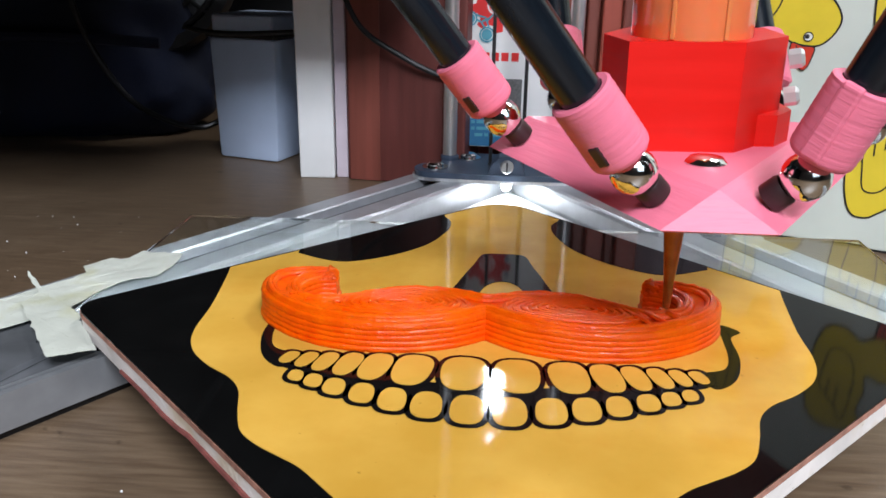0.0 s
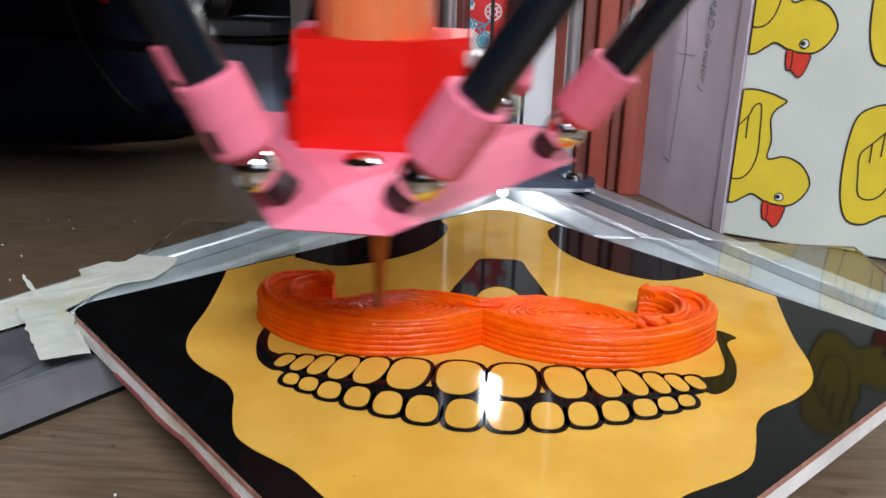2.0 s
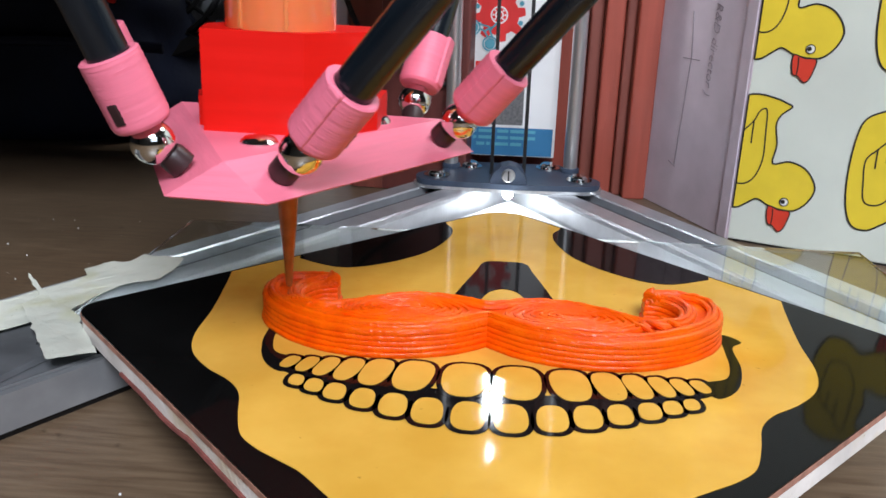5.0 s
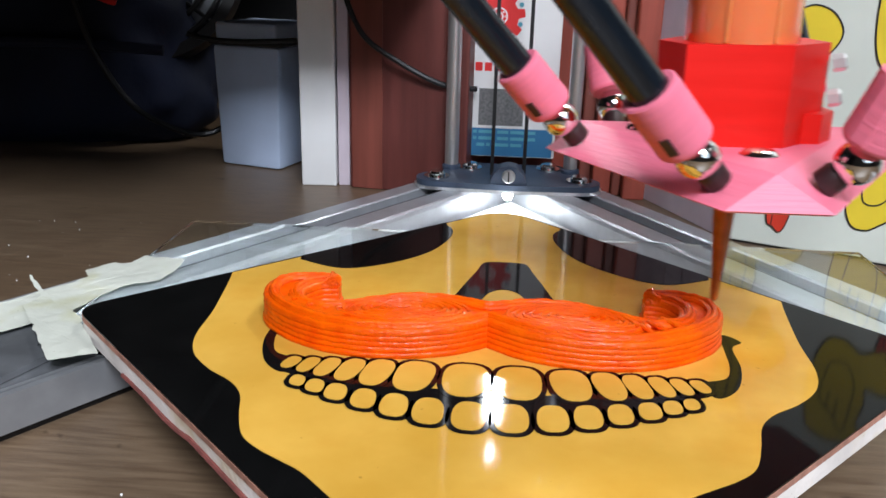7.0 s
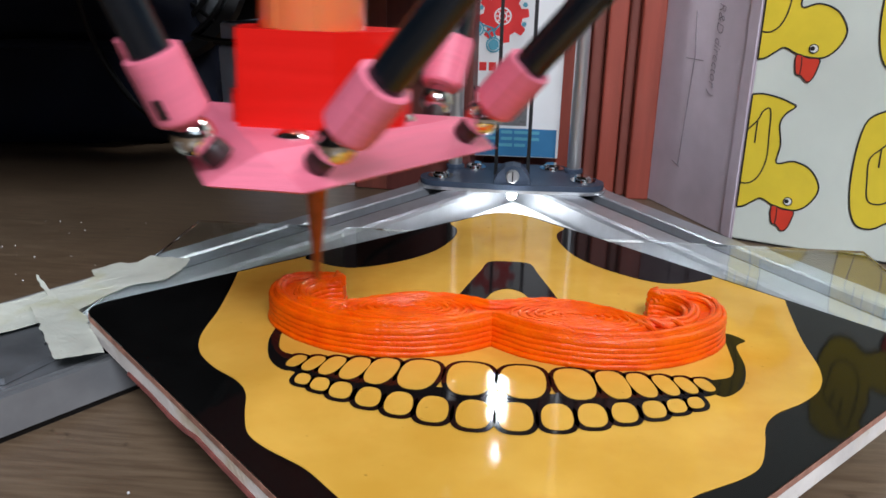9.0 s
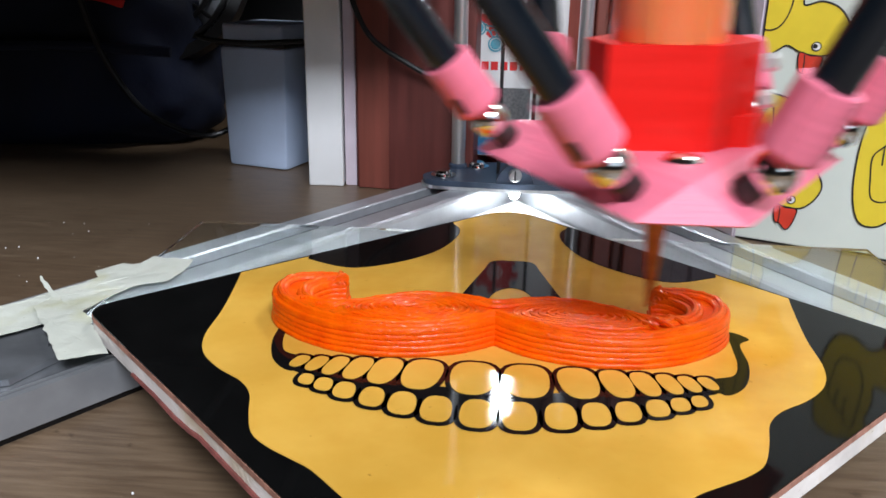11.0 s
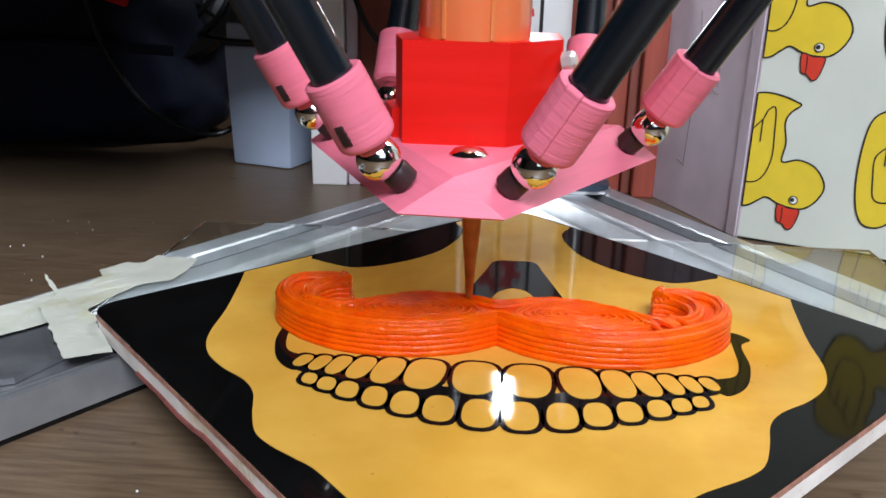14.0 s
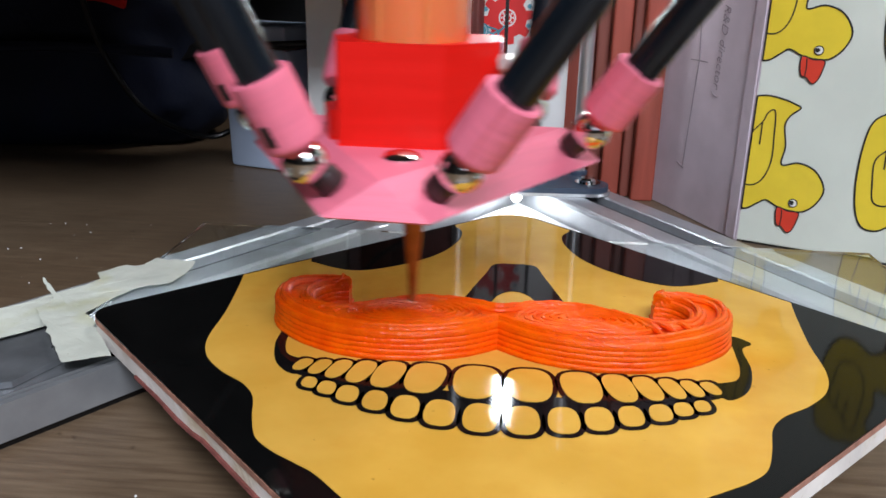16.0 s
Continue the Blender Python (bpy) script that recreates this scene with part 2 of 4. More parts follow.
def ribbon(pts, w, z, closed=False, m=None, thick=0.0002):
    bm = bmesh.new()
    P = [Vector((p[0], p[1])) for p in pts]
    k, L, R = len(P), [], []
    for i, p in enumerate(P):
        d = (P[(i + 1) % k] - P[i - 1]) if closed else (P[min(k - 1, i + 1)] - P[max(0, i - 1)])
        d.normalize()
        nrm = Vector((-d.y, d.x)) * w / 2
        L.append([bm.verts.new((*(p + nrm), z - thick)), bm.verts.new((*(p + nrm), z))])
        R.append([bm.verts.new((*(p - nrm), z - thick)), bm.verts.new((*(p - nrm), z))])
    for i in range(k if closed else k - 1):
        j = (i + 1) % k
        bm.faces.new((L[i][1], L[j][1], R[j][1], R[i][1]))
        bm.faces.new((L[i][0], R[i][0], R[j][0], L[j][0]))
        bm.faces.new((L[i][0], L[j][0], L[j][1], L[i][1]))
        bm.faces.new((R[i][0], R[i][1], R[j][1], R[j][0]))
    if m is not None:
        bm.transform(m)
    return bm


def between(a, b):
    """A pose at a whose z axis runs to b."""
    d = Vector(b) - Vector(a)
    return Matrix.Translation(a) @ d.to_track_quat("Z", "Y").to_matrix().to_4x4()


# ---- room ----
tagged(part("table_top", box(-1.1, -0.75, TABLE - 0.03, 1.1, 0.75, TABLE, 0.003), M_TABLE), "dark brown wood-grain table top", "table", kind="structure")
tagged(part("floor", box(-2.0, -2.0, -0.80, 2.0, 2.0, -0.76), M_ROOM), "plain grey floor below the table", "floor", kind="structure")
# Back and west walls have the shade put into their near-black colour.
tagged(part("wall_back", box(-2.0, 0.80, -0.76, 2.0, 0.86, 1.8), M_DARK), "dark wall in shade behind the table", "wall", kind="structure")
tagged(part("wall_front", box(-2.0, -2.0, -0.76, 2.0, -1.95, 1.8), M_ROOM), "plain plaster wall", "wall", kind="structure")
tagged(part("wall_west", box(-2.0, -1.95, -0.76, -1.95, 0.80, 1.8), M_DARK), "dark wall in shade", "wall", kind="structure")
tagged(part("wall_east", box(1.95, -1.95, -0.76, 2.0, 0.80, 1.8), M_ROOM), "plain plaster wall", "wall", kind="structure")
tagged(part("ceiling", box(-2.0, -2.0, 1.8, 2.0, 0.86, 1.85), M_ROOM), "plain plaster ceiling", "ceiling", kind="structure")


# Boards above the view, added to keep light off the back-left corner.
tagged(part("light_blocker_high", box(-1.10, 0.095, 0.215, -0.140, 0.80, 0.235, 0.002), M_DARK), "unseen dark board added to block light from the back corner", "wall", kind="structure")
tagged(part("light_blocker_low", box(-1.10, 0.165, 0.105, -0.046, 0.345, 0.113, 0.001), M_DARK), "unseen low board added to shade the back of the table", "wall", kind="structure")
tagged(part("light_blocker_low", box(-1.10, 0.085, 0.106, -0.150, 0.163, 0.114, 0.001), M_DARK), "unseen low board added to shade the back of the table", "wall", kind="structure")


# ---- tile with its skull print ----
def make_tile():
    t = thing("ceramic_tile", "glossy square ceramic tile printed with a yellow skull on black", "tile")
    d = 0.1414
    corner = []
    for k in range(4):
        a, c = math.pi / 2 * k, (0.008, 0.016, 0.008, 0.008)[k]
        for s in (-2, -1, 0, 1, 2):
            b = a + s * math.pi / 8
            corner.append(((d - c * 1.414) * math.cos(a) + c * math.cos(b), (d - c * 1.414) * math.sin(a) + c * math.sin(b)))
    body = prism(corner, -0.008, -0.0026)
    part("biscuit", body, M_CERAMIC, t, "white ceramic body with a chipped edge")
    part("clay_edge", prism([(x * 1.0015, y * 1.0015) for x, y in corner], -0.0026, -0.0008), M_CLAY, t, "red-brown unglazed rim")
    part("glaze", bevel(prism(corner, -0.0008, -0.0002), 0.0002, 1, 40), M_BLACK, t, "glossy black glaze")
    part("clay_streak", tube([(-0.112, -0.0295, -0.0078), (-0.100, -0.0415, -0.0074), (-0.090, -0.0517, -0.0079), (-0.083, -0.0587, -0.0074), (-0.078, -0.0637, -0.0062), (-0.060, -0.0817, -0.0070), (-0.042, -0.0997, -0.0076), (-0.020, -0.1217, -0.0070)], 0.0008, 6), M_STREAK, t, "crumbling red clay streak")
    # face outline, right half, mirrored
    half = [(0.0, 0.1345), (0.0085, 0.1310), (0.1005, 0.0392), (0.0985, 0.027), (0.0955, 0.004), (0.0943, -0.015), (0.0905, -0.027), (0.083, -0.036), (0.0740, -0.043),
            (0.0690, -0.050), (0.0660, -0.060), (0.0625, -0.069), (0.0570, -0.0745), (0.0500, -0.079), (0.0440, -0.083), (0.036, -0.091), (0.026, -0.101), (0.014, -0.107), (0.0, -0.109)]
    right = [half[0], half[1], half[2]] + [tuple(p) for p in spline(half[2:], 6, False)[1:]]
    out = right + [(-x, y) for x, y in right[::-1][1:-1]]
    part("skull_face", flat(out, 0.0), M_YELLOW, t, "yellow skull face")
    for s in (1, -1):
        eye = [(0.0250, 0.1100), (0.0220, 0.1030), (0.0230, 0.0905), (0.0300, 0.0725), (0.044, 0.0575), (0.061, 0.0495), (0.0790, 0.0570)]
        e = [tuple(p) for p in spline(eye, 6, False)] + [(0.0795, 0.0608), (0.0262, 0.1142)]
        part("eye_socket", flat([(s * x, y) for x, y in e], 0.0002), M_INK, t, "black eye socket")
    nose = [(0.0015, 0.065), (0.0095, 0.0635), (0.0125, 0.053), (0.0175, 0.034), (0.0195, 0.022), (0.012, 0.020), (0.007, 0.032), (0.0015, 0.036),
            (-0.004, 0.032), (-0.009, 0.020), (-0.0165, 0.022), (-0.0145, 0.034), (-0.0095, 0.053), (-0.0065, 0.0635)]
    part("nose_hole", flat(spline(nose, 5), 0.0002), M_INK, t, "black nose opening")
    # mouth: a band, then teeth lying on it
    MX = -0.0013
    curve = lambda x: -0.0455 + 3.1 * x ** 2
    band = [(x + MX, curve(x) + 0.0045 * (1 - (x / 0.07) ** 2)) for x in np.linspace(-0.060, 0.060, 25)]
    low = [(x + MX, curve(x) - 0.0045 * (1 - (x / 0.07) ** 2)) for x in np.linspace(0.060, -0.060, 25)]
    part("mouth_band", flat(band + low, 0.0002), M_INK, t, "black mouth band")
    for s in (1, -1):
        tip = [(0.0770, 0.0040), (0.0715, 0.0085), (0.0700, -0.004), (0.0690, -0.014), (0.0660, -0.022), (0.058, -0.026), (0.061, -0.034), (0.068, -0.028), (0.0722, -0.015), (0.0730, -0.001)]
        part("mouth_corner", flat([(s * x, y - 0.002) for x, y in spline(tip, 5)], 0.0001), M_INK, t, "black mouth corner")
    upper = [(0.0076, 0.0138, 0.0200), (0.0222, 0.0120, 0.0185), (0.0330, 0.0092, 0.0165), (0.0410, 0.0074, 0.0142), (0.0478, 0.0062, 0.0120), (0.0535, 0.0054, 0.0098), (0.0588, 0.0050, 0.0078)]
    lower = [(0.0056, 0.0098, 0.0150), (0.0163, 0.0092, 0.0140), (0.0256, 0.0084, 0.0126), (0.0342, 0.0076, 0.0110), (0.0423, 0.0070, 0.0095), (0.0487, 0.0060, 0.0078), (0.0542, 0.0052, 0.0066)]
    for s in (1, -1):
        for row, sign in ((upper, 1), (lower, -1)):
            for x, w, h in row:
                cy = curve(x) + sign * (h / 2 + 0.0006) + (0 if sign > 0 else -0.0005)
                for grow, z, m, nm in ((0.0015, 0.0003, M_INK, "tooth_outline"), (0.0, 0.0005, M_YELLOW, "tooth")):
                    pts = []
                    for i in range(22):
                        a = 2 * math.pi * i / 22
                        u, v = math.copysign(abs(math.cos(a)) ** 0.74, math.cos(a)), math.copysign(abs(math.sin(a)) ** 0.80, math.sin(a))
                        px = u * (w / 2 - 0.0004 + grow) * (1.0 + 0.07 * v * sign)
                        pts.append((s * (x + px - (0.17 if sign > 0 else 0.02) * v * h * (x / 0.06)) + MX, cy + v * (h / 2 - 0.0004 + grow) + 0.30 * px * (x / 0.06)))
                    part(nm, flat(pts, z), m, t)
    return t


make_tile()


# ---- printed moustache ----
def make_moustache():
    t = thing("printed_moustache", "bright orange layered moustache printed in plastic on the tile", "moustache")
    X0 = -0.0035
    half = [(0.0, -0.0125), (0.012, -0.0200), (0.029, -0.0240), (0.046, -0.0225), (0.060, -0.0160), (0.0705, -0.0060), (0.0742, 0.0050), (0.0715, 0.0140), (0.0625, 0.0185), (0.0512, 0.0180),
            (0.0508, 0.0110), (0.0560, 0.0100), (0.0600, 0.0040), (0.0575, -0.0035), (0.0500, -0.0060), (0.041, -0.0020), (0.033, 0.0025), (0.024, 0.0052), (0.012, 0.0048), (0.0, 0.0008)]
    r = spline(half[:10], 9, False) + spline(half[10:], 9, False)
    ring = [(p[0], p[1]) for p in r] + [(-p[0], p[1]) for p in r[::-1][1:-1]]
    ring = [(X0 + x, y) for x, y in ring]
    n = len(ring)
    nrm = []
    for i in range(n):
        a, c = ring[i - 1], ring[(i + 1) % n]
        d = Vector((c[0] - a[0], c[1] - a[1])).normalized()
        nrm.append((d.y, -d.x))
    layers, h = 5, 0.00174
    bm = bmesh.new()
    rings = []
    for k in range(layers):
        j = noise.noise(Vector((k * 3.1, 0, 0))) * 0.0003 + (0.0005 if k == 0 else 0.0)
        for f_, b in ((0.02, -0.00026), (0.18, -0.00006), (0.5, 0.0001), (0.82, -0.00006), (0.98, -0.00026)):
            z = h * (k + f_)
            ring_v = []
            for (x, y), (nx, ny) in zip(ring, nrm):
                w = b + j + 0.00022 * noise.noise(Vector((x * 850, y * 850, k * 5.3)))
                dz = 0.00025 * noise.noise(Vector((x * 160, y * 160, k * 7))) * min(1, z / 0.001)
                ring_v.append(bm.verts.new((x + nx * w, y + ny * w, z + dz)))
            rings.append(ring_v)
    for a, c in zip(rings, rings[1:]):
        for i in range(n):
            bm.faces.new((a[i], a[(i + 1) % n], c[(i + 1) % n], c[i]))
    for v, (x, y), (nx, ny) in zip(rings[-1], ring, nrm):
        v.co = (x - nx * 0.0004, y - ny * 0.0004, h * layers)
    # close the bottom and the top by quads from the outer to the inner edge
    last = len(r) - 1
    for closed in (rings[0], rings[-1]):
        for side in (lambda k: k, lambda k: (n - k) % n if k < last else last):
            for i in range(len(r) // 2):
                quad = [closed[side(k)] for k in (i, i + 1, last - i - 1, last - i)]
                quad = list(dict.fromkeys(quad))
                if len(quad) > 2:
                    bm.faces.new(quad)
    part("layered_wall", bm, M_ORANGE, t, smooth=True)

    # rims on top: a low shoulder, then the raised double rim
    def inset(d, z, wob):
        return [(x - nx * d + 0.00012 * noise.noise(Vector((x * 800, y * 800, d * 5000))), y - ny * d,
                 z + wob * noise.noise(Vector((x * 420, y * 420, d * 900)))) for (x, y), (nx, ny) in zip(ring, nrm)]
    part("shoulder_bead", tube(inset(0.0011, 0.0085, 0.0003), 0.00105, 8, True), M_ORANGE, t, smooth=True)
    part("rim_bead", tube(inset(0.0026, 0.0092, 0.0002), 0.00105, 8, True), M_ORANGE, t, smooth=True)
    part("rim_bead", tube(inset(0.0029, 0.0102, 0.0004), 0.00092, 8, True), M_ORANGE, t, smooth=True)
    part("inner_bead", tube(inset(0.0043, 0.0094, 0.0004), 0.00105, 8, True), M_ORANGE, t, smooth=True)
    for s in (1, -1):
        lobe = lambda a, c, q: (a * math.cos(q), c * math.sin(q) - 0.0011 * (a * math.cos(q) / 0.02) - 0.0020 * (a * math.cos(q) / 0.02) ** 2)
        bed = [lobe(0.0215, 0.0100, 2 * math.pi * j / 40) for j in range(40)]
        part("fill_bed", prism([(X0 + s * (0.0262 + x), -0.0085 + y) for x, y in bed], 0.0082, 0.0100), M_ORANGE, t)
        for i in range(7):
            a, c = 0.0205 - i * 0.0026, 0.0090 - i * 0.00128
            path = []
            for j in range(48):
                lx, ly = lobe(a, c, 2 * math.pi * j / 48)
                q = Vector((lx * 520, ly * 520, i * 3.7 + s))
                path.append((X0 + s * (0.0262 + lx), -0.0085 + ly + 0.0002 * noise.noise(q * 1.3), 0.0102 + (0.00055 if s < 0 else 0.00035) * noise.noise(q)))
            part("fill_strand", tube(path, 0.00062, 7, True), M_ORANGE, t, smooth=True)
    # open cells of the fill on one side
    for i in range(3):
        x, y, w = 0.0466 + i * 0.0044, -0.0152 + i * 0.0025, 0.0060
        pts = [(X0 + x - w * 0.42, y + w * 0.62, 0.0102), (X0 + x + 0.0004 * (-1) ** i, y, 0.0106), (X0 + x + w * 0.42, y - w * 0.62, 0.0102)]
        part("cross_strand", tube(spline(pts, 5, False), 0.00085, 7), M_ORANGE, t, smooth=True)
    # closed, lumpy fill on the other
    skin = [(0.043, -0.0190), (0.052, -0.0182), (0.060, -0.0128), (0.0655, -0.0055), (0.061, -0.0035), (0.054, -0.0068), (0.045, -0.0060)]
    part("fill_skin", prism([(X0 - x, y) for x, y in skin], 0.0082, 0.0103, 0.0004), M_ORANGE, t, "closed top layer", True)
    for x, y in ((0.0450, -0.0118), (0.0500, -0.0128), (0.0555, -0.0108), (0.0610, -0.0068)):
        bm = bmesh.new()
        for a in (0.4, 2.3, 4.5):
            tube([(X0 - x, y, 0.0106), (X0 - x + 0.0011 * math.cos(a + x * 300), y + 0.0011 * math.sin(a + x * 300), 0.0108)], 0.00048, 6, bm=bm)
        part("blister", bm, M_ORANGE, t, "small star-shaped blister", True)
    return t


make_moustache()


# ---- printer base: rails, glass, plate, rods ----
def rail(a, b, side, name):
    """A flat grooved aluminium rail; its inner top edge runs from a to b, its width to the given side."""
    d = (Vector(b) - Vector(a)).normalized()
    nx = Vector((-d.y, d.x)) * side
    H = RAIL - TABLE
    prof = [(0, 0), (0, H - 0.0026), (0.0008, H - 0.0009), (0.0026, H), (0.0140, H), (0.0149, H - 0.0008), (0.0151, H - 0.0055), (0.0262, H - 0.0055), (0.0264, H - 0.0008), (0.0273, H),
            (0.0375, H), (0.0390, H - 0.0007), (0.0395, H - 0.0020), (0.0395, 0)]

    def bar(pr):
        bm = bmesh.new()
        rows = [[bm.verts.new((p[0] + nx.x * u, p[1] + nx.y * u, TABLE + z)) for u, z in pr] for p in (a, b)]
        k = len(pr)
        for i in range(k):
            bm.faces.new((rows[0][i], rows[0][(i + 1) % k], rows[1][(i + 1) % k], rows[1][i]))
        bm.faces.new(rows[0])
        bm.faces.new(rows[1][::-1])
        return bm
    t = thing(name, "grooved silver aluminium extrusion rail lying on the table", "frame rail", "rails of the printer base")
    part("profile", bar(prof), M_ALU, t)
    # Strip on the groove floor; its darker grey paints the recess's shade.
    part("slot_shade", bar([(0.0153, H - 0.0054), (0.0153, H - 0.0046), (0.0260, H - 0.0046), (0.0260, H - 0.0054)]), M_SLOT, t, "dull strip tinted for the shade in the groove")
    return t


rail((0.0040, 0.2478), (-0.2360, -0.1200), -1, "aluminium_rail")
rail((0.0032, 0.2450), (0.2290, -0.1200), 1, "aluminium_rail")
# White sheet added so the floor by the LED looks brightly lit.
tagged(part("lit_floor_card", prism([(0.0036, 0.2400), (-0.0840, 0.1040), (0.0880, 0.1040)], TABLE + 0.0003, TABLE + 0.0030), M_PAPER), "white sheet added for the LED-lit floor between the rails", "card")

foot = thing("steel_angle", "dull grey steel angle plate beside the rail", "metal plate")
d0, n0 = Vector((-0.575, -0.818)), Vector((-0.818, 0.575))
def along(s, w):
    p = Vector((-0.125, -0.015)) + d0 * s + n0 * w
    return (p.x, p.y)
strip = lambda w0, w1: [along(-0.04, w0), along(0.15, w0), along(0.15, w1), along(-0.04, w1)]
part("plate", prism(strip(0.0052, 0.030), TABLE + 0.0032, RAIL - 0.0003, 0.0005), M_ALUDARK, foot)
part("lip", prism(strip(0.0, 0.0024), TABLE + 0.0032, RAIL + 0.0004, 0.0008), M_GREY_PAINT, foot, "bright bent lip")
part("inner_lip", prism(strip(0.0034, 0.0050), TABLE + 0.0032, RAIL + 0.0004, 0.0005), M_GREY_PAINT, foot, "second bright lip")
# Added black filler: it props the plate and paints the shadow below it.
part("shadow_gap_pad", prism(strip(0.0026, 0.029), TABLE, TABLE + 0.0030), M_RUBBER, foot, "black pad standing for the shadow under the plate")
part("wedge", prism([(-0.205, -0.062), (-0.149, -0.034), (-0.1425, -0.0165), (-0.163, 0.012), (-0.215, 0.010)], RAIL, RAIL + 0.0022, 0.0005), M_ALUDARK, foot, "dark bent flap")

pane = part("glass_plate", box(-0.149, -0.012, -0.0110, 0.163, 0.126, -0.0082, 0.0004), M_GLASS)
tagged(pane, "clear glass sheet lying across the rails under the tile", "glass plate")
pane.visible_shadow = False


def bolt(name, at, r, h, parent):
    return part(name, lathe([(r * 1.5, 0), (r * 1.5, h * 0.25), (r, h * 0.25), (r, h * 0.65), (r * 0.8, h * 0.95), (r * 0.35, h)], 20, Matrix.Translation(at)), M_CHROME, parent, "chrome bolt head", True)


tower = thing("tower_bracket", "slate blue printed tower bracket bolted on the rails", "printer part")
cap = [(-0.0400 - 0.012 * math.cos(a), 0.2250 - 0.012 * math.sin(a)) for a in np.linspace(-math.pi / 2, math.pi / 2, 9)]
cap2 = [(0.0430 + 0.012 * math.sin(a), 0.2250 - 0.012 * math.cos(a)) for a in np.linspace(0, math.pi, 9)]
part("plate", prism(cap + [(0.002, 0.2105)] + cap2 + [(0.034, 0.264), (-0.028, 0.264)], RAIL + 0.0006, -0.0062, 0.0008), M_PLATE, tower, smooth=True)
part("washer_rim", prism([(x * 1.02, (y - .225) * 1.02 + .225) for x, y in cap] + [(0.002, 0.2105)] + [(x * 1.02, (y - .225) * 1.02 + .225) for x, y in cap2], RAIL + 0.0002, RAIL + 0.0020), M_STEEL, tower, "bright metal shim")
for x, y in ((-0.0400, 0.2250), (0.0430, 0.2260), (-0.0215, 0.250), (0.0260, 0.254)):
    bolt("bolt", (x, y, -0.0062), 0.0050, 0.0036, tower)
arch = [(-0.0105, -0.004), (-0.0105, 0.0), (-0.0085, 0.005), (-0.0045, 0.0088), (0.0, 0.0098), (0.0045, 0.0088), (0.0085, 0.005), (0.0105, 0.0), (0.0105, -0.004)]
part("idler_bracket", prism(arch, 0, 0.012, 0.0006, Matrix.Translation((0.002, 0.224, -0.0052)) @ pose(0, 0, 0, 90)), M_PLATE, tower, "dark idler bracket")
part("idler_screw", lathe([(0.0038, 0), (0.0038, 0.0016), (0.0030, 0.0024)], 20, Matrix.Translation((0.002, 0.2118, -0.0012)) @ pose(0, 0, 0, 90)), M_STEEL, tower, "slotted steel screw", True)
part("screw_slot", box(0.0016, 0.2090, -0.0042, 0.0024, 0.2096, 0.0018), M_RUBBER, tower)
for x in (-0.033, 0.039):
    r_ = part("smooth_rod", lathe([(0.0042, -0.0062), (0.0042, 0.42)], 20, Matrix.Translation((x, 0.248, 0))), M_STEEL, None, "", True)
    tagged(r_, "polished steel rod standing upright on the tower foot", "steel rod", "tower rods")
    part("clamp", lathe([(0.0056, -0.0062), (0.0056, -0.0042), (0.0047, -0.0034)], 20, Matrix.Translation((x, 0.248, 0))), M_PLATE, tower)
for x in (-0.0080, 0.0110):
    tagged(part("timing_belt", box(x - 0.0010, 0.2330, -0.0060, x + 0.0010, 0.2390, 0.42), M_RUBBER), "thin black toothed drive belt", "belt", "drive belts")
led = thing("led_lamp", "tiny bright white LED under the tower foot", "lamp")
part("lens", lathe([(0.0029, 0), (0.0029, 0.002), (0.0018, 0.0038), (0.0005, 0.0045)], 16, Matrix.Translation((0.002, 0.2150, -0.0128)) @ pose(0, 0, 0, 90)), M_LED, led, "glowing white lens", True)
strip = thing("tower_lamp", "white LED strip fixed high between the rods", "lamp")
part("diffuser", box(-0.0070, 0.2400, 0.128, 0.0060, 0.2425, 0.178, 0.0006), M_LAMP, strip)
part("small_diffuser", box(-0.0030, 0.2400, 0.197, 0.0020, 0.2425, 0.207, 0.0006), M_LAMP, strip)
part("holder", box(-0.0085, 0.2427, 0.125, 0.0075, 0.2470, 0.245, 0.0006), M_GRILLE, strip)


# ---- torn masking tape ----
def sheet(name, pts, z, label, lift, rag):
    """A torn piece of tape: a jagged outline, filled, creased and given thickness."""
    out = []
    for a, b in zip(pts, pts[1:] + pts[:1]):
        for k in range(6):
            x, y = a[0] + (b[0] - a[0]) * k / 6, a[1] + (b[1] - a[1]) * k / 6
            q = rag * random.uniform(-1, 1) * (2.2 if random.random() < 0.12 else 1.0)
            out.append((x + q * 0.6, y + q))
    bm = bmesh.new()
    f_ = bm.faces.new([bm.verts.new((x, y, 0)) for x, y in out])
    bmesh.ops.triangulate(bm, faces=[f_], ngon_method="EAR_CLIP")
    for _ in range(3):
        bmesh.ops.subdivide_edges(bm, edges=[e for e in bm.edges if e.calc_length() > 0.005], cuts=1)
        bmesh.ops.triangulate(bm, faces=bm.faces[:])
    for v in bm.verts:
        p = v.co
        fold = abs(noise.noise(Vector((p.x * 60 + p.y * 45, p.x * 14, z * 900))))
        p.z = z + lift(p.x, p.y) + 0.0009 * fold + 0.0003 * noise.noise(Vector((p.x * 190, p.y * 190, 5)))
    o = part(name, bm, M_TAPE, None, "")
    s = o.modifiers.new("thickness", "SOLIDIFY")
    s.thickness = 0.00016
    return tagged(o, label, "tape", "pieces of tape")


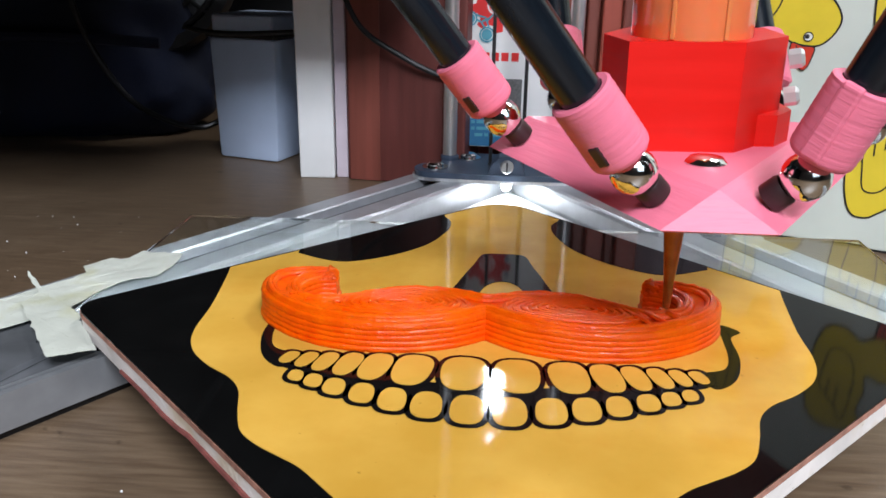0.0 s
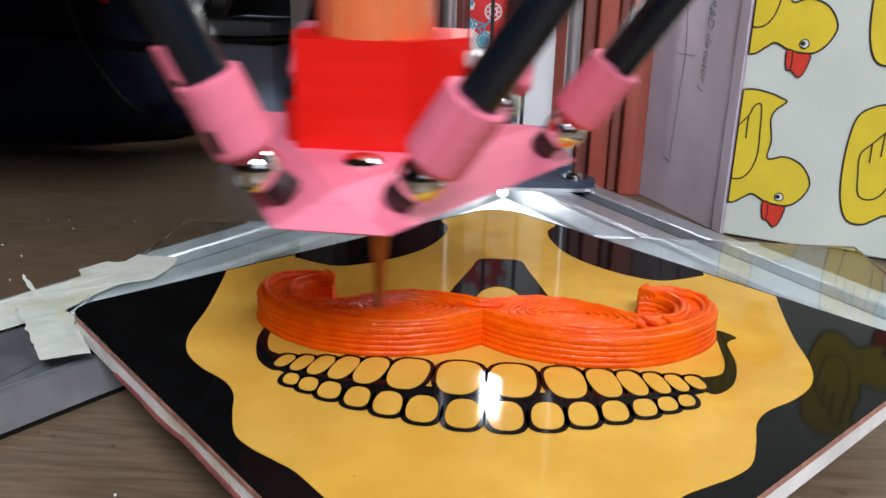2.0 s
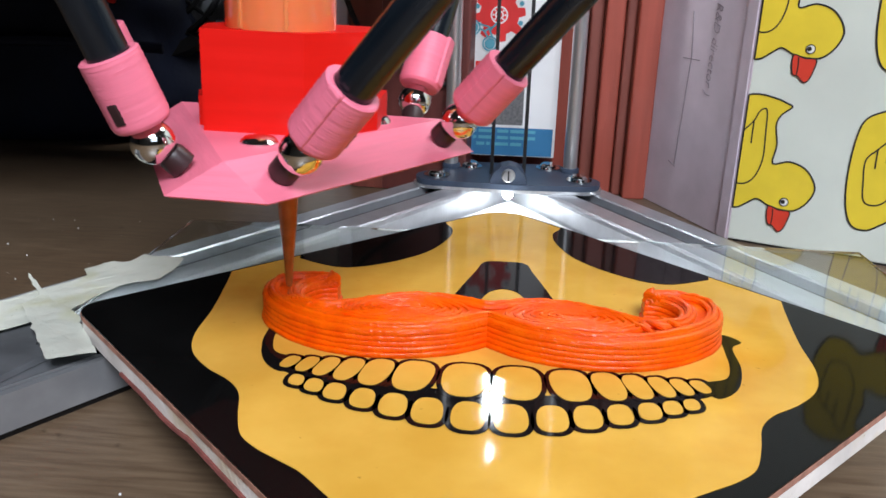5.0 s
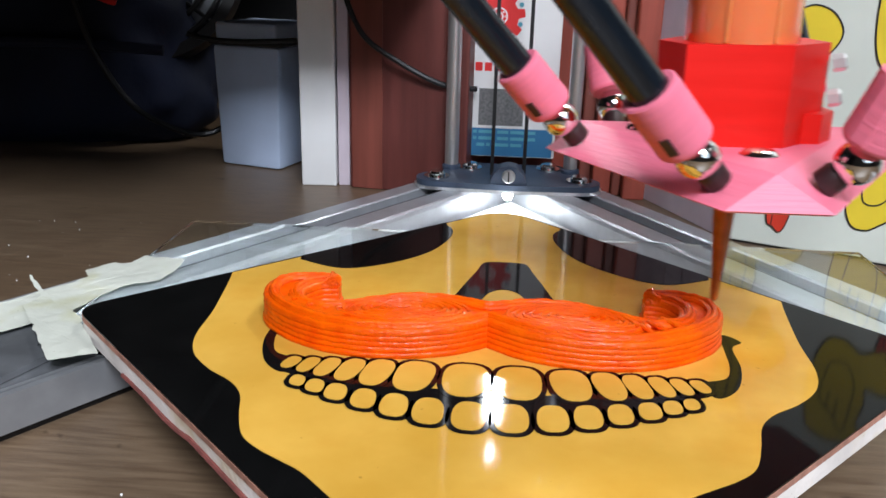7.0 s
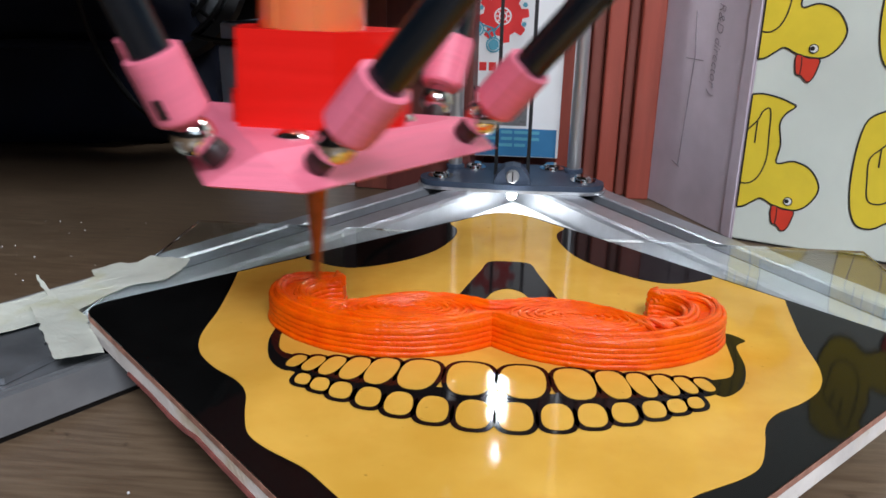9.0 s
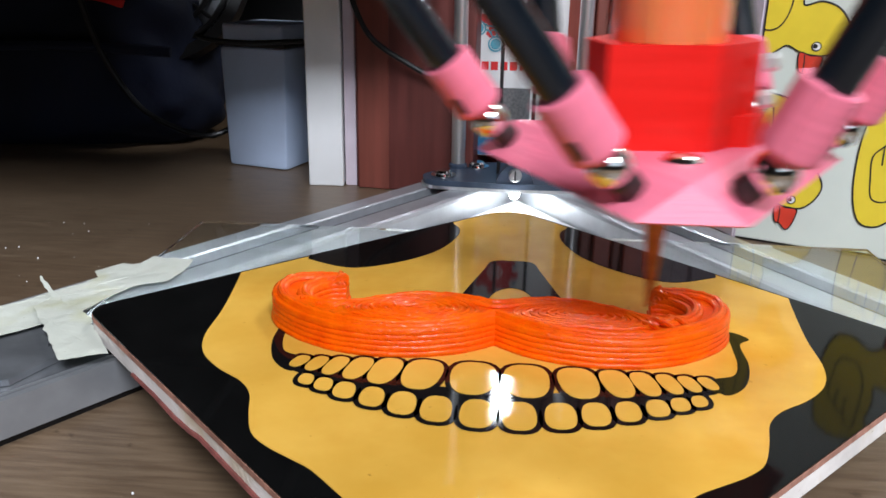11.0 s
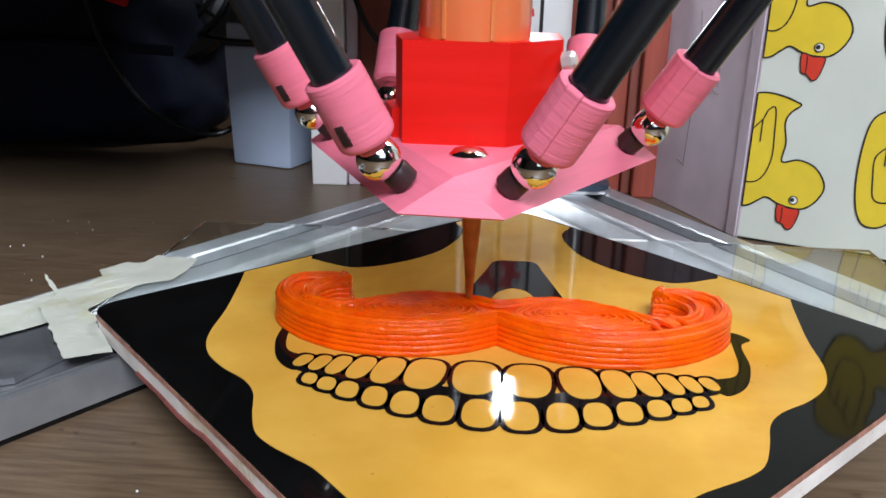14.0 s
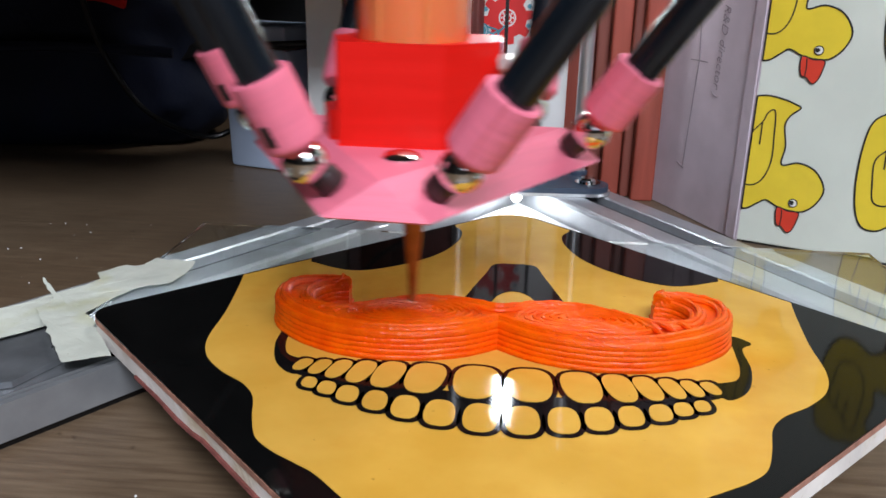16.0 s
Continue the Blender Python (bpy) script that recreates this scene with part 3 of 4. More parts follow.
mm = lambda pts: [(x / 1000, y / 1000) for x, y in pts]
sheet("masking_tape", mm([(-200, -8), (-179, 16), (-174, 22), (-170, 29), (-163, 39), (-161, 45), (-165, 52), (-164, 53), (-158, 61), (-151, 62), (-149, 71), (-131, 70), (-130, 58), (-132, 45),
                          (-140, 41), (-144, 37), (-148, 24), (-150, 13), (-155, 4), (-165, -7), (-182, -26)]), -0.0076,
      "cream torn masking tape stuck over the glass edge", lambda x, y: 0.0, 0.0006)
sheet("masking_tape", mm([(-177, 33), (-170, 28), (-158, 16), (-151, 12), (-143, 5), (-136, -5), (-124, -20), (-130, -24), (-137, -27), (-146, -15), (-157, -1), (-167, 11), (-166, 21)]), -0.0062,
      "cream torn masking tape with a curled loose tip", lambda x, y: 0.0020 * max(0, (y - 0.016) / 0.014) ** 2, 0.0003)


# ---- print head ----
PHI = -2.3
BALLS = []
for k_, a_ in enumerate((210, 330, 90)):
    a = radians(a_ + PHI)
    for s_ in (1, -1):
        BALLS.append((a_ + PHI, Vector((0.0408 * math.cos(a) - s_ * 0.0329 * math.sin(a), 0.0408 * math.sin(a) + s_ * 0.0329 * math.cos(a), 0.0544))))


def make_head():
    t = thing("print_head", "pink effector plate with a red holder, orange barrel and amber nozzle", "print head")
    bm = bmesh.new()
    for k in range(3):
        m = pose(0, 0, 0, 0, 0, 120 * k + PHI)
        for p in ((-0.0122, -0.0555, 0.0424), (0.0122, -0.0555, 0.0424), (-0.0130, -0.0570, 0.0432), (0.0130, -0.0570, 0.0432), (0, -0.0512, 0.0514)):
            bm.verts.new(m @ Vector(p))
    bmesh.ops.convex_hull(bm, input=bm.verts)
    bmesh.ops.dissolve_limit(bm, angle_limit=radians(2), verts=bm.verts, edges=bm.edges)
    part("effector_plate", bm, M_PINK, t, "pink faceted printed plate")
    hold = [(-0.0195, -0.0165), (0.0095, -0.0165), (0.0245, -0.0010), (0.0240, 0.0200), (-0.0140, 0.0220), (-0.0240, 0.0020)]
    part("holder", prism(hold, 0.0508, 0.0797, 0.0006), M_RED, t, "red printed holder block")
    part("holder_flange", prism([(x * 1.14, y * 1.10) for x, y in hold[2:] + hold[:0]] + [(-0.0235, -0.009), (0.022, -0.009)], 0.0510, 0.0600, 0.0006), M_RED, t, "red stepped flange")
    part("barrel", lathe([(0.0155, 0.0790), (0.0160, 0.0800), (0.0160, 0.190)], 40, Matrix.Translation((-0.0010, 0, 0))), M_BARREL, t, "translucent orange barrel", True)
    for a in (-118, -70):
        part("barrel_seam", box(-0.0006, 0.0157, 0.0800, 0.0006, 0.0166, 0.190, 0.0002, Matrix.Translation((-0.0010, 0, 0)) @ pose(0, 0, 0, 0, 0, a - 90)), M_BARREL, t)
    part("nozzle", lathe([(0.0007, -0.0014), (0.0011, -0.0008), (0.0016, 0.008), (0.0027, 0.020), (0.0034, 0.030), (0.0040, 0.0325), (0.0042, 0.045)], 24), M_NOZZLE, t, "tapered amber nozzle", True)
    for x, y, r in ((0.000, -0.0280, 0.0052), (0.0260, 0.0120, 0.0042), (-0.0260, 0.0130, 0.0042)):
        part("screw", lathe([(r, 0), (r, 0.0008), (r * 0.8, 0.0020), (r * 0.3, 0.0026)], 20, Matrix.Translation((x, y, 0.0510))), M_CHROME, t, "domed chrome screw", True)
    for z in (0.0640, 0.0740):
        part("side_bolt", lathe([(0.0026, 0), (0.0026, 0.0030), (0.0018, 0.0038)], 6, Matrix.Translation((0.0245, -0.0040, z)) @ pose(0, 0, 0, 0, 78, -20)), M_BRIGHT, t, "chrome side bolt", True)
    for ang, b in BALLS:
        o = Vector((math.cos(radians(ang)), math.sin(radians(ang)), 0))
        top = b - o * 0.0036 - Vector((0, 0, 0.0030))
        base = b - o * 0.0070 - Vector((0, 0, 0.0064))
        m = between(base, top)
        L = (top - base).length
        part("magnet_cup", lathe([(0.0038, 0), (0.0038, L * 0.8), (0.0034, L), (0.0020, L * 0.92)], 20, m), M_MAGNET, t, "dark magnet cup", True)
    return t


def make_arm():
    """An arm whose ball is at its origin and whose tube runs up z."""
    t = thing("delta_arm", "black tube arm with pink sleeve and chrome ball", "printer arm", "delta arms")
    bm = bmesh.new()
    bmesh.ops.create_uvsphere(bm, u_segments=28, v_segments=16, radius=0.0056)
    part("ball", bm, M_CHROME, t, "chrome ball joint", True)
    part("stud", lathe([(0.0030, 0.003), (0.0030, 0.008)], 16), M_CHROME, t)
    prof = [(0.0035, 0.0050), (0.0066, 0.0052), (0.0072, 0.0060)]
    prof += [(0.0073 + 0.00012 * (i % 2), 0.0064 + i * 0.00085) for i in range(19)]
    prof += [(0.0073, 0.0230), (0.0067, 0.0234), (0.0053, 0.0232), (0.0052, 0.0190)]
    sleeve = part("sleeve", lathe(prof, 30), M_PINK, t, "pink ribbed printed sleeve", True)
    part("sleeve_tab", box(-0.0024, 0.0058, 0.0060, 0.0024, 0.0078, 0.0240, 0.0008), M_PINK, sleeve, "pink raised tab")
    part("ink_mark", box(-0.00765, -0.0014, 0.0080, -0.0056, 0.0014, 0.0136, 0.0005, pose(0, 0, 0, 0, 0, 38)), M_MAGNET, sleeve, "dark slot in the sleeve")
    part("tube", lathe([(0.0051, 0.0100), (0.0051, 0.3600)], 28), M_CARBON, t, "glossy black tube", True)
    return t


# ---- background things ----
fly = thing("flyer", "white printed flyer with red gear and blue band behind the tower", "flyer", at=Matrix.Translation((0, 0.2700, 0)) @ pose(0, 0, 0, 90))
part("sheet", box(-0.0300, -0.0030, -0.0010, 0.0300, 0.1500, 0.0, 0.0002), M_PAPER, fly)
blue = part("blue_band", flat([(-0.0298, -0.0025), (0.0284, -0.0025), (0.0284, 0.0150), (-0.0298, 0.0150)], 0.0003), M_BLUE, fly, "blue band")
for k, (x0, x1) in enumerate(((-0.0275, 0.0255), (-0.0275, 0.0225), (-0.0190, 0.0150))):
    x, z = x0, 0.0118 - k * 0.0041
    for w in (0.0050, 0.0022, 0.0105, 0.0070, 0.0085, 0.0060, 0.0100):
        if x + w < x1:
            part("text_bar", flat([(x, z), (x + w, z), (x + w, z + 0.0019), (x, z + 0.0019)], 0.0005), M_CYAN, blue)
        x += w + 0.0012
part("grey_square", flat([(-0.0184, 0.0168), (0.0093, 0.0168), (0.0093, 0.0396), (-0.0184, 0.0396)], 0.0003), M_GREY, fly, "printed grey square")
for x in (-0.0277, -0.0214, -0.0156, -0.0098, -0.0040, 0.0022):
    part("red_letter_bar", flat([(x, 0.0503), (x + 0.0044, 0.0503), (x + 0.0044, 0.0554), (x, 0.0554)], 0.0003), M_FLYRED, fly)
GX, GZ = -0.0082, 0.0828
gear = []
for i in range(64):
    r = 0.0157 if (i % 8) in (0, 1, 2, 3) else 0.0118
    gear.append((GX + r * math.cos(2 * math.pi * i / 64), GZ + r * math.sin(2 * math.pi * i / 64)))
gear_ob = part("gear_mark", flat(gear, 0.0003), M_FLYRED, fly, "red gear shape")
circle = lambda x, y, r, k=20: [(x + r * math.cos(2 * math.pi * i / k), y + r * math.sin(2 * math.pi * i / k)) for i in range(k)]
for r in (0.0048, 0.0022):
    part("gear_hub", ribbon(circle(GX, GZ, r), 0.0009, 0.0005, True), M_PAPER, gear_ob)
for i in range(8):
    a = math.pi / 4 * i
    part("hub_dot", flat(circle(GX + 0.0035 * math.cos(a), GZ + 0.0035 * math.sin(a), 0.0006, 8), 0.0005), M_PAPER, gear_ob)
for x, y, r in ((-0.0238, 0.0752, 0.0032), (-0.0132, 0.0659, 0.0032), (0.0049, 0.0897, 0.0014), (-0.0215, 0.0875, 0.0014), (0.0047, 0.0784, 0.0014), (0.0135, 0.0542, 0.0012)):
    part("molecule_dot", flat(circle(x, y, r), 0.0006), M_CYAN, fly)
    if r > 0.003:
        part("molecule_ring", ribbon(circle(x, y, r + 0.0010), 0.0009, 0.0007, True), M_CYAN, fly)
for d in (-0.0013, 0.0013):
    part("molecule_line", ribbon([(-0.0200, 0.0760 + d), (-0.0155 + d, 0.0745 + d), (-0.0132 + d, 0.0695)], 0.0011, 0.0006), M_CYAN, fly)
    part("molecule_line", ribbon([(-0.0150 + d, 0.0735), (-0.0105 + d, 0.0770 + d)], 0.0011, 0.0007), M_CYAN, fly)

tall = Matrix.Translation((-0.1310, 0.2660, TABLE)) @ pose(0, 0, 0, 0, 0, 3)
slab = thing("white_folder", "tall white folder standing upright on the table", "folder", at=tall)
part("cover", box(0, 0, 0, 0.0225, 0.075, 0.1255, 0.0010), M_PAPER, slab)
# Lilac colour paints the shaded side of the white folder.
part("spine", box(0.0235, 0.0030, 0, 0.0310, 0.075, 0.1255, 0.0006), M_LILAC, slab, "side face with its shade tinted lilac")
brown = thing("brown_box", "tall reddish brown cardboard box", "box", at=Matrix.Translation((-0.0995, 0.2670, TABLE)) @ pose(0, 0, 0, 0, 0, -9))
part("carton", box(0, 0, 0, 0.0760, 0.10, 0.1260, 0.0012), M_BROWN, brown)
# Strip of a lighter brown than the carton.
part("edge_strip", box(0.0020, -0.0010, 0.0005, 0.0220, -0.0002, 0.1255, 0.0002), M_BROWNLIGHT, brown, "lighter strip down the left of the front")
board = thing("red_board", "red corrugated board with vertical ribs", "board")
for i, (x0, x1) in enumerate(((-0.022, 0.030), (0.0302, 0.0480), (0.0482, 0.0560), (0.0562, 0.0680), (0.0682, 0.0740), (0.0742, 0.0880))):
    dy = (0.0, -0.002, 0.0025, -0.0015, 0.0030, -0.001)[i]
    # The two set-back ribs are darker than their neighbours.
    part("rib", box(x0, 0.300 + dy - 0.75 * (x0 - 0.03) * (x0 > 0.04), TABLE, x1, 0.310 + dy, 0.32, 0.0012), (M_BROWN, M_REDBOARD, M_BROWNLIGHT, M_REDBOARD, M_BROWNLIGHT, M_REDBOARD)[i], board)
vial = thing("white_box", "small pale blue-white plastic box with a dark lid rim", "box", at=Matrix.Translation((-0.2010, 0.3150, TABLE)) @ pose(0, 0, 0, 0, 0, -17))
b_ = box(0, 0, 0, 0.0480, 0.05, 0.0830, 0.0030)
for v in b_.verts:
    v.co.x += (v.co.x - 0.024) * 0.10 * v.co.z / 0.083
part("body", b_, M_WHITE, vial, smooth=True)
part("lid_rim", box(-0.0035, -0.0025, 0.0832, 0.0515, 0.0525, 0.0862, 0.0010), M_GRILLE, vial, "black rim")
part("lid", box(0.000, 0.001, 0.0864, 0.048, 0.049, 0.0980, 0.0020), M_WHITE, vial)

DU = Vector((0.068, -0.030, 0)).normalized()


def upright(x, y, ax):
    """A pose at (x, y) whose x runs along ax on the table, y up and z out of the sheet."""
    return Matrix(((ax.x, 0, ax.y, x), (ax.y, 0, -ax.x, y), (0, 1, 0, 0), (0, 0, 0, 1)))


duckbox = thing("duck_box", "box wrapped in pale paper printed with yellow ducks", "box", at=upright(0.1215, 0.1914, DU))
part("carton", box(0.0, TABLE + 0.0012, -0.10, 0.34, 0.36, 0.0, 0.0008), M_DUCKPAPER, duckbox)
# Black strip that paints the shadow gap between box and table.
part("base_gap_shade", box(0.003, TABLE, -0.099, 0.338, TABLE + 0.0010, -0.0012), M_RUBBER, duckbox, "black strip for the shadow gap at the base")


def duck(u, v, clip=-1.0):
    m = Matrix.Translation((u, v, 0))
    keep = lambda pts: [(max(p[0], clip - u), p[1]) for p in pts]
    scaled = lambda pts, n, c=True: keep([(p[0] / 1000, p[1] / 1000) for p in spline(pts, n, c)])
    body = [(17.0, 18.4), (25.0, 20.2), (33.5, 17.0), (38.7, 8.6), (36.5, 0.8), (31.0, -4.6), (24.5, -5.2), (18.0, -3.9), (12.1, -1.2), (8.0, -3.6), (2.5, -7.2), (-4.5, -6.2), (-8.7, 2.5),
            (-10.6, 17.0), (-10.3, 34.3), (-8.0, 46.0), (-2.0, 51.0), (5.2, 52.8), (14.0, 51.4), (19.0, 49.6), (22.0, 47.8), (17.6, 43.5), (15.8, 38.0), (17.6, 28.0)]
    shape = part("duck_shape", flat(scaled(body, 5), 0.0003, 0.0002, m), M_DUCK, duckbox, "yellow duck")
    part("duck_outline", ribbon(scaled(body, 5), 0.00080, 0.0006, True, m), M_LINE, shape)
    wing = [(-3.3, 16.9), (-4.0, 27.6), (0.3, 33.4), (4.9, 39.2), (7.0, 44.2), (10.3, 45.1), (11.4, 32.7), (11.8, 19.7), (9.0, 10.1), (4.1, 5.9), (-1.5, 7.3)]
    part("wing_line", ribbon(scaled(wing, 5), 0.0007, 0.0006, True, m), M_LINE, shape)
    for a, b in (((0.3, 33.4), (0.6, 24.0)), ((4.9, 39.2), (5.0, 27.5))):
        part("feather_line", ribbon(scaled([a, b], 4, False), 0.0007, 0.0006, False, m), M_LINE, shape)
    beak = [(18.0, -4.2), (23.5, -5.4), (28.8, -5.6), (28.4, -10.5), (26.8, -15.4), (24.4, -17.0), (21.5, -14.2), (18.8, -13.0)]
    part("beak", flat(scaled(beak, 3), 0.0007, 0.0003, m), M_BEAK, shape, "red beak")
    part("beak_outline", ribbon(scaled(beak, 3), 0.0006, 0.0009, True, m), M_LINE, shape)
    part("beak_line", ribbon(scaled([(20.6, -5.2), (21.0, -9.0), (20.8, -13.5)], 3, False), 0.0005, 0.0010, False, m), M_LINE, shape)
    disc = lambda x, y, r: [((x + r * math.cos(a)) / 1000, (y + r * math.sin(a)) / 1000) for a in np.linspace(0, 2 * math.pi, 14)[:-1]]
    part("eye", flat(disc(25.4, -0.9, 2.1), 0.0008, 0.0002, m), M_PAPER, shape)
    part("eye_outline", ribbon(disc(25.4, -0.9, 2.1), 0.0005, 0.0009, True, m), M_LINE, shape)
    part("pupil", flat(disc(24.8, -0.8, 1.1), 0.0010, 0.0002, m), M_LINE, shape)


for u_, v_, c_ in ((0.0, 0.0, 0.0006), (0.0004, 0.0773, 0.0006), (0.0630, -0.0020, -1.0), (0.0630, 0.0760, -1.0)):
    duck(u_, v_, c_)
SU = Vector((0.034, -0.081, 0)).normalized()
note = thing("lilac_sheet", "lilac-white paper sheet with faint handwriting on the box side", "paper sheet", at=upright(0.0872, 0.2728, SU))
W_ = 0.0885
part("sheet", box(0.0, TABLE + 0.0005, -0.0006, W_, 0.36, 0.0), M_LILAC, note)
part("fold", box(W_ - 0.0085, TABLE + 0.001, 0.0002, W_ - 0.0005, 0.36, 0.0012, 0.0003), M_LILAC, note, "folded paper edge")
part("pen_line", ribbon([(W_ - 0.0565, 0.0025), (W_ - 0.052, 0.066), (W_ - 0.055, 0.090)], 0.0006, 0.0004, thick=0.0003), M_PEN, note)
part("pen_line", ribbon([(W_ - 0.0626, 0.0035), (W_ - 0.0555, 0.0015)], 0.0006, 0.0004, thick=0.0003), M_PEN, note)
part("pen_line", ribbon([(W_ - 0.0600, 0.0640), (W_ - 0.0440, 0.0640)], 0.0006, 0.0004, thick=0.0003), M_PEN, note)
txt = bpy.data.curves.new("handwriting", "FONT")
txt.body, txt.size, txt.shear = "R&D director )", 0.0080, 0.3
txt.extrude, txt.offset = 0.00015, -0.00016
tx = new("handwriting", txt)
tx.parent = note
tx.matrix_local = Matrix.Translation((W_ - 0.0345, 0.0960, 0.0004)) @ pose(0, 0, 0, 0, 0, -92)
txt.materials.append(M_PEN)

# dark corner: bag, fan, cables
def blob(name, c, r, material, seed, label, cat, squash=1.0):
    bm = bmesh.new()
    bmesh.ops.create_icosphere(bm, subdivisions=5, radius=1)
    for v in bm.verts:
        q = v.co.copy()
        k = 1 + 0.14 * noise.noise(q * 1.6 + Vector((seed, 0, 0))) + 0.05 * noise.noise(q * 5 + Vector((0, seed, 0)))
        e = [math.copysign(abs(a) ** 0.75, a) for a in q]
        v.co = Vector((c[0] + r[0] * e[0] * k, c[1] + r[1] * e[1] * k, max(TABLE, c[2] + r[2] * e[2] * k * squash)))
    return tagged(part(name, bm, material, None, "", True), label, cat)


blob("fabric_bag", (-0.385, 0.42, 0.040), (0.150, 0.080, 0.085), M_NAVY, 3, "dark navy fabric bag lying in the shade", "bag")
blob("fabric_bag", (-0.460, 0.52, 0.150), (0.190, 0.080, 0.120), M_NAVY, 8, "dark navy fabric bag standing at the back", "bag")
for o_, pts in ((bpy.data.objects["fabric_bag"], [(-0.50, 0.345, 0.060), (-0.42, 0.336, 0.050), (-0.33, 0.334, 0.052), (-0.25, 0.345, 0.048)]),
                (bpy.data.objects["fabric_bag.001"], [(-0.62, 0.46, 0.13), (-0.50, 0.437, 0.125), (-0.38, 0.440, 0.13), (-0.30, 0.46, 0.14)])):
    part("seam_piping", tube(spline(pts, 8, False), 0.004, 8), M_NAVY, o_, "rounded seam piping", True)
fan = thing("desk_fan", "black round fan with a wire grille", "fan", at=Matrix.Translation((-0.284, 0.40, 0.105)) @ pose(0, 0, 0, 74, 0, 12) @ Matrix.Scale(1.4, 4))
part("housing", lathe([(0.048, -0.03), (0.055, 0.0), (0.053, 0.006), (0.047, 0.006), (0.046, -0.004), (0.045, -0.006)], 40), M_GRILLE, fan, smooth=True)
# Flat disc whose grey stands for light seen through the grille.
part("grille_backing", lathe([(0.045, -0.0085), (0.045, -0.0060), (0.006, -0.0050), (0.002, -0.0048)], 40), M_FANGREY, fan, "dim grey disc behind the grille", True)
for k in range(5):
    r = 0.010 + k * 0.0085
    part("grille_ring", tube([(r * math.cos(a), r * math.sin(a), 0.004) for a in np.linspace(0, 2 * math.pi, 41)[:-1]], 0.0016, 6, True), M_GRILLE, fan)
for k in range(14):
    a = 2 * math.pi * k / 14
    part("grille_spoke", tube([(0.008 * math.cos(a), 0.008 * math.sin(a), 0.004), (0.048 * math.cos(a + .2), 0.048 * math.sin(a + .2), 0.004)], 0.0011, 6), M_GRILLE, fan)
part("stand", box(-0.012, -0.100, -0.036, 0.012, -0.045, -0.012, 0.004), M_GRILLE, fan)
cab = tube(spline([(-0.101, 0.255, 0.098), (-0.088, 0.252, 0.071), (-0.065, 0.252, 0.055), (-0.040, 0.254, 0.043), (-0.020, 0.262, 0.040)], 8, False), 0.0017, 8)
tagged(part("black_cable", cab, M_RUBBER, None, "", True), "thin black cable hanging behind the tower", "cable")
cab = tube(spline([(-0.312, 0.335, 0.105), (-0.300, 0.335, 0.055), (-0.275, 0.335, 0.012), (-0.245, 0.335, -0.006), (-0.220, 0.335, -0.010), (-0.205, 0.345, -0.004)], 8, False), 0.0022, 8)
tagged(part("grey_cable", cab, M_GRILLE, None, "", True), "dark grey cable drooping beside the bag", "cable")
cab = tube(spline([(-0.212, 0.300, 0.0640), (-0.200, 0.297, 0.0615), (-0.175, 0.296, 0.0605), (-0.140, 0.300, 0.062)], 8, False), 0.0016, 8)
tagged(part("black_cable", cab, M_RUBBER, None, "", True), "thin black cable across the white box", "cable")

bm = bmesh.new()
for k in range(70):
    if k < 50:
        p = Vector((random.uniform(-0.19, -0.03), random.uniform(-0.20, -0.05), TABLE))
        if p.x + p.y > -0.155:
            continue
    else:
        p = Vector((random.uniform(-0.28, -0.16), random.uniform(0.06, 0.20), TABLE))
    g = bmesh.ops.create_icosphere(bm, subdivisions=1, radius=random.uniform(0.00015, 0.00045))
    bmesh.ops.translate(bm, verts=g["verts"], vec=p + Vector((0, 0, 0.0002)))
tagged(part("plastic_crumbs", bm, M_PAPER), "tiny pale crumbs scattered on the table", "crumbs", kind="stuff")
clip = box(-0.316, 0.352, 0.0775, -0.286, 0.358, 0.112, 0.001)
tagged(part("red_tab", clip, M_RED), "small red plastic tab hanging in the shade", "tab")

head = make_head()
first = make_arm()
arms = [first] + [copy_thing(first, Matrix.Identity(4)) for _ in range(5)]


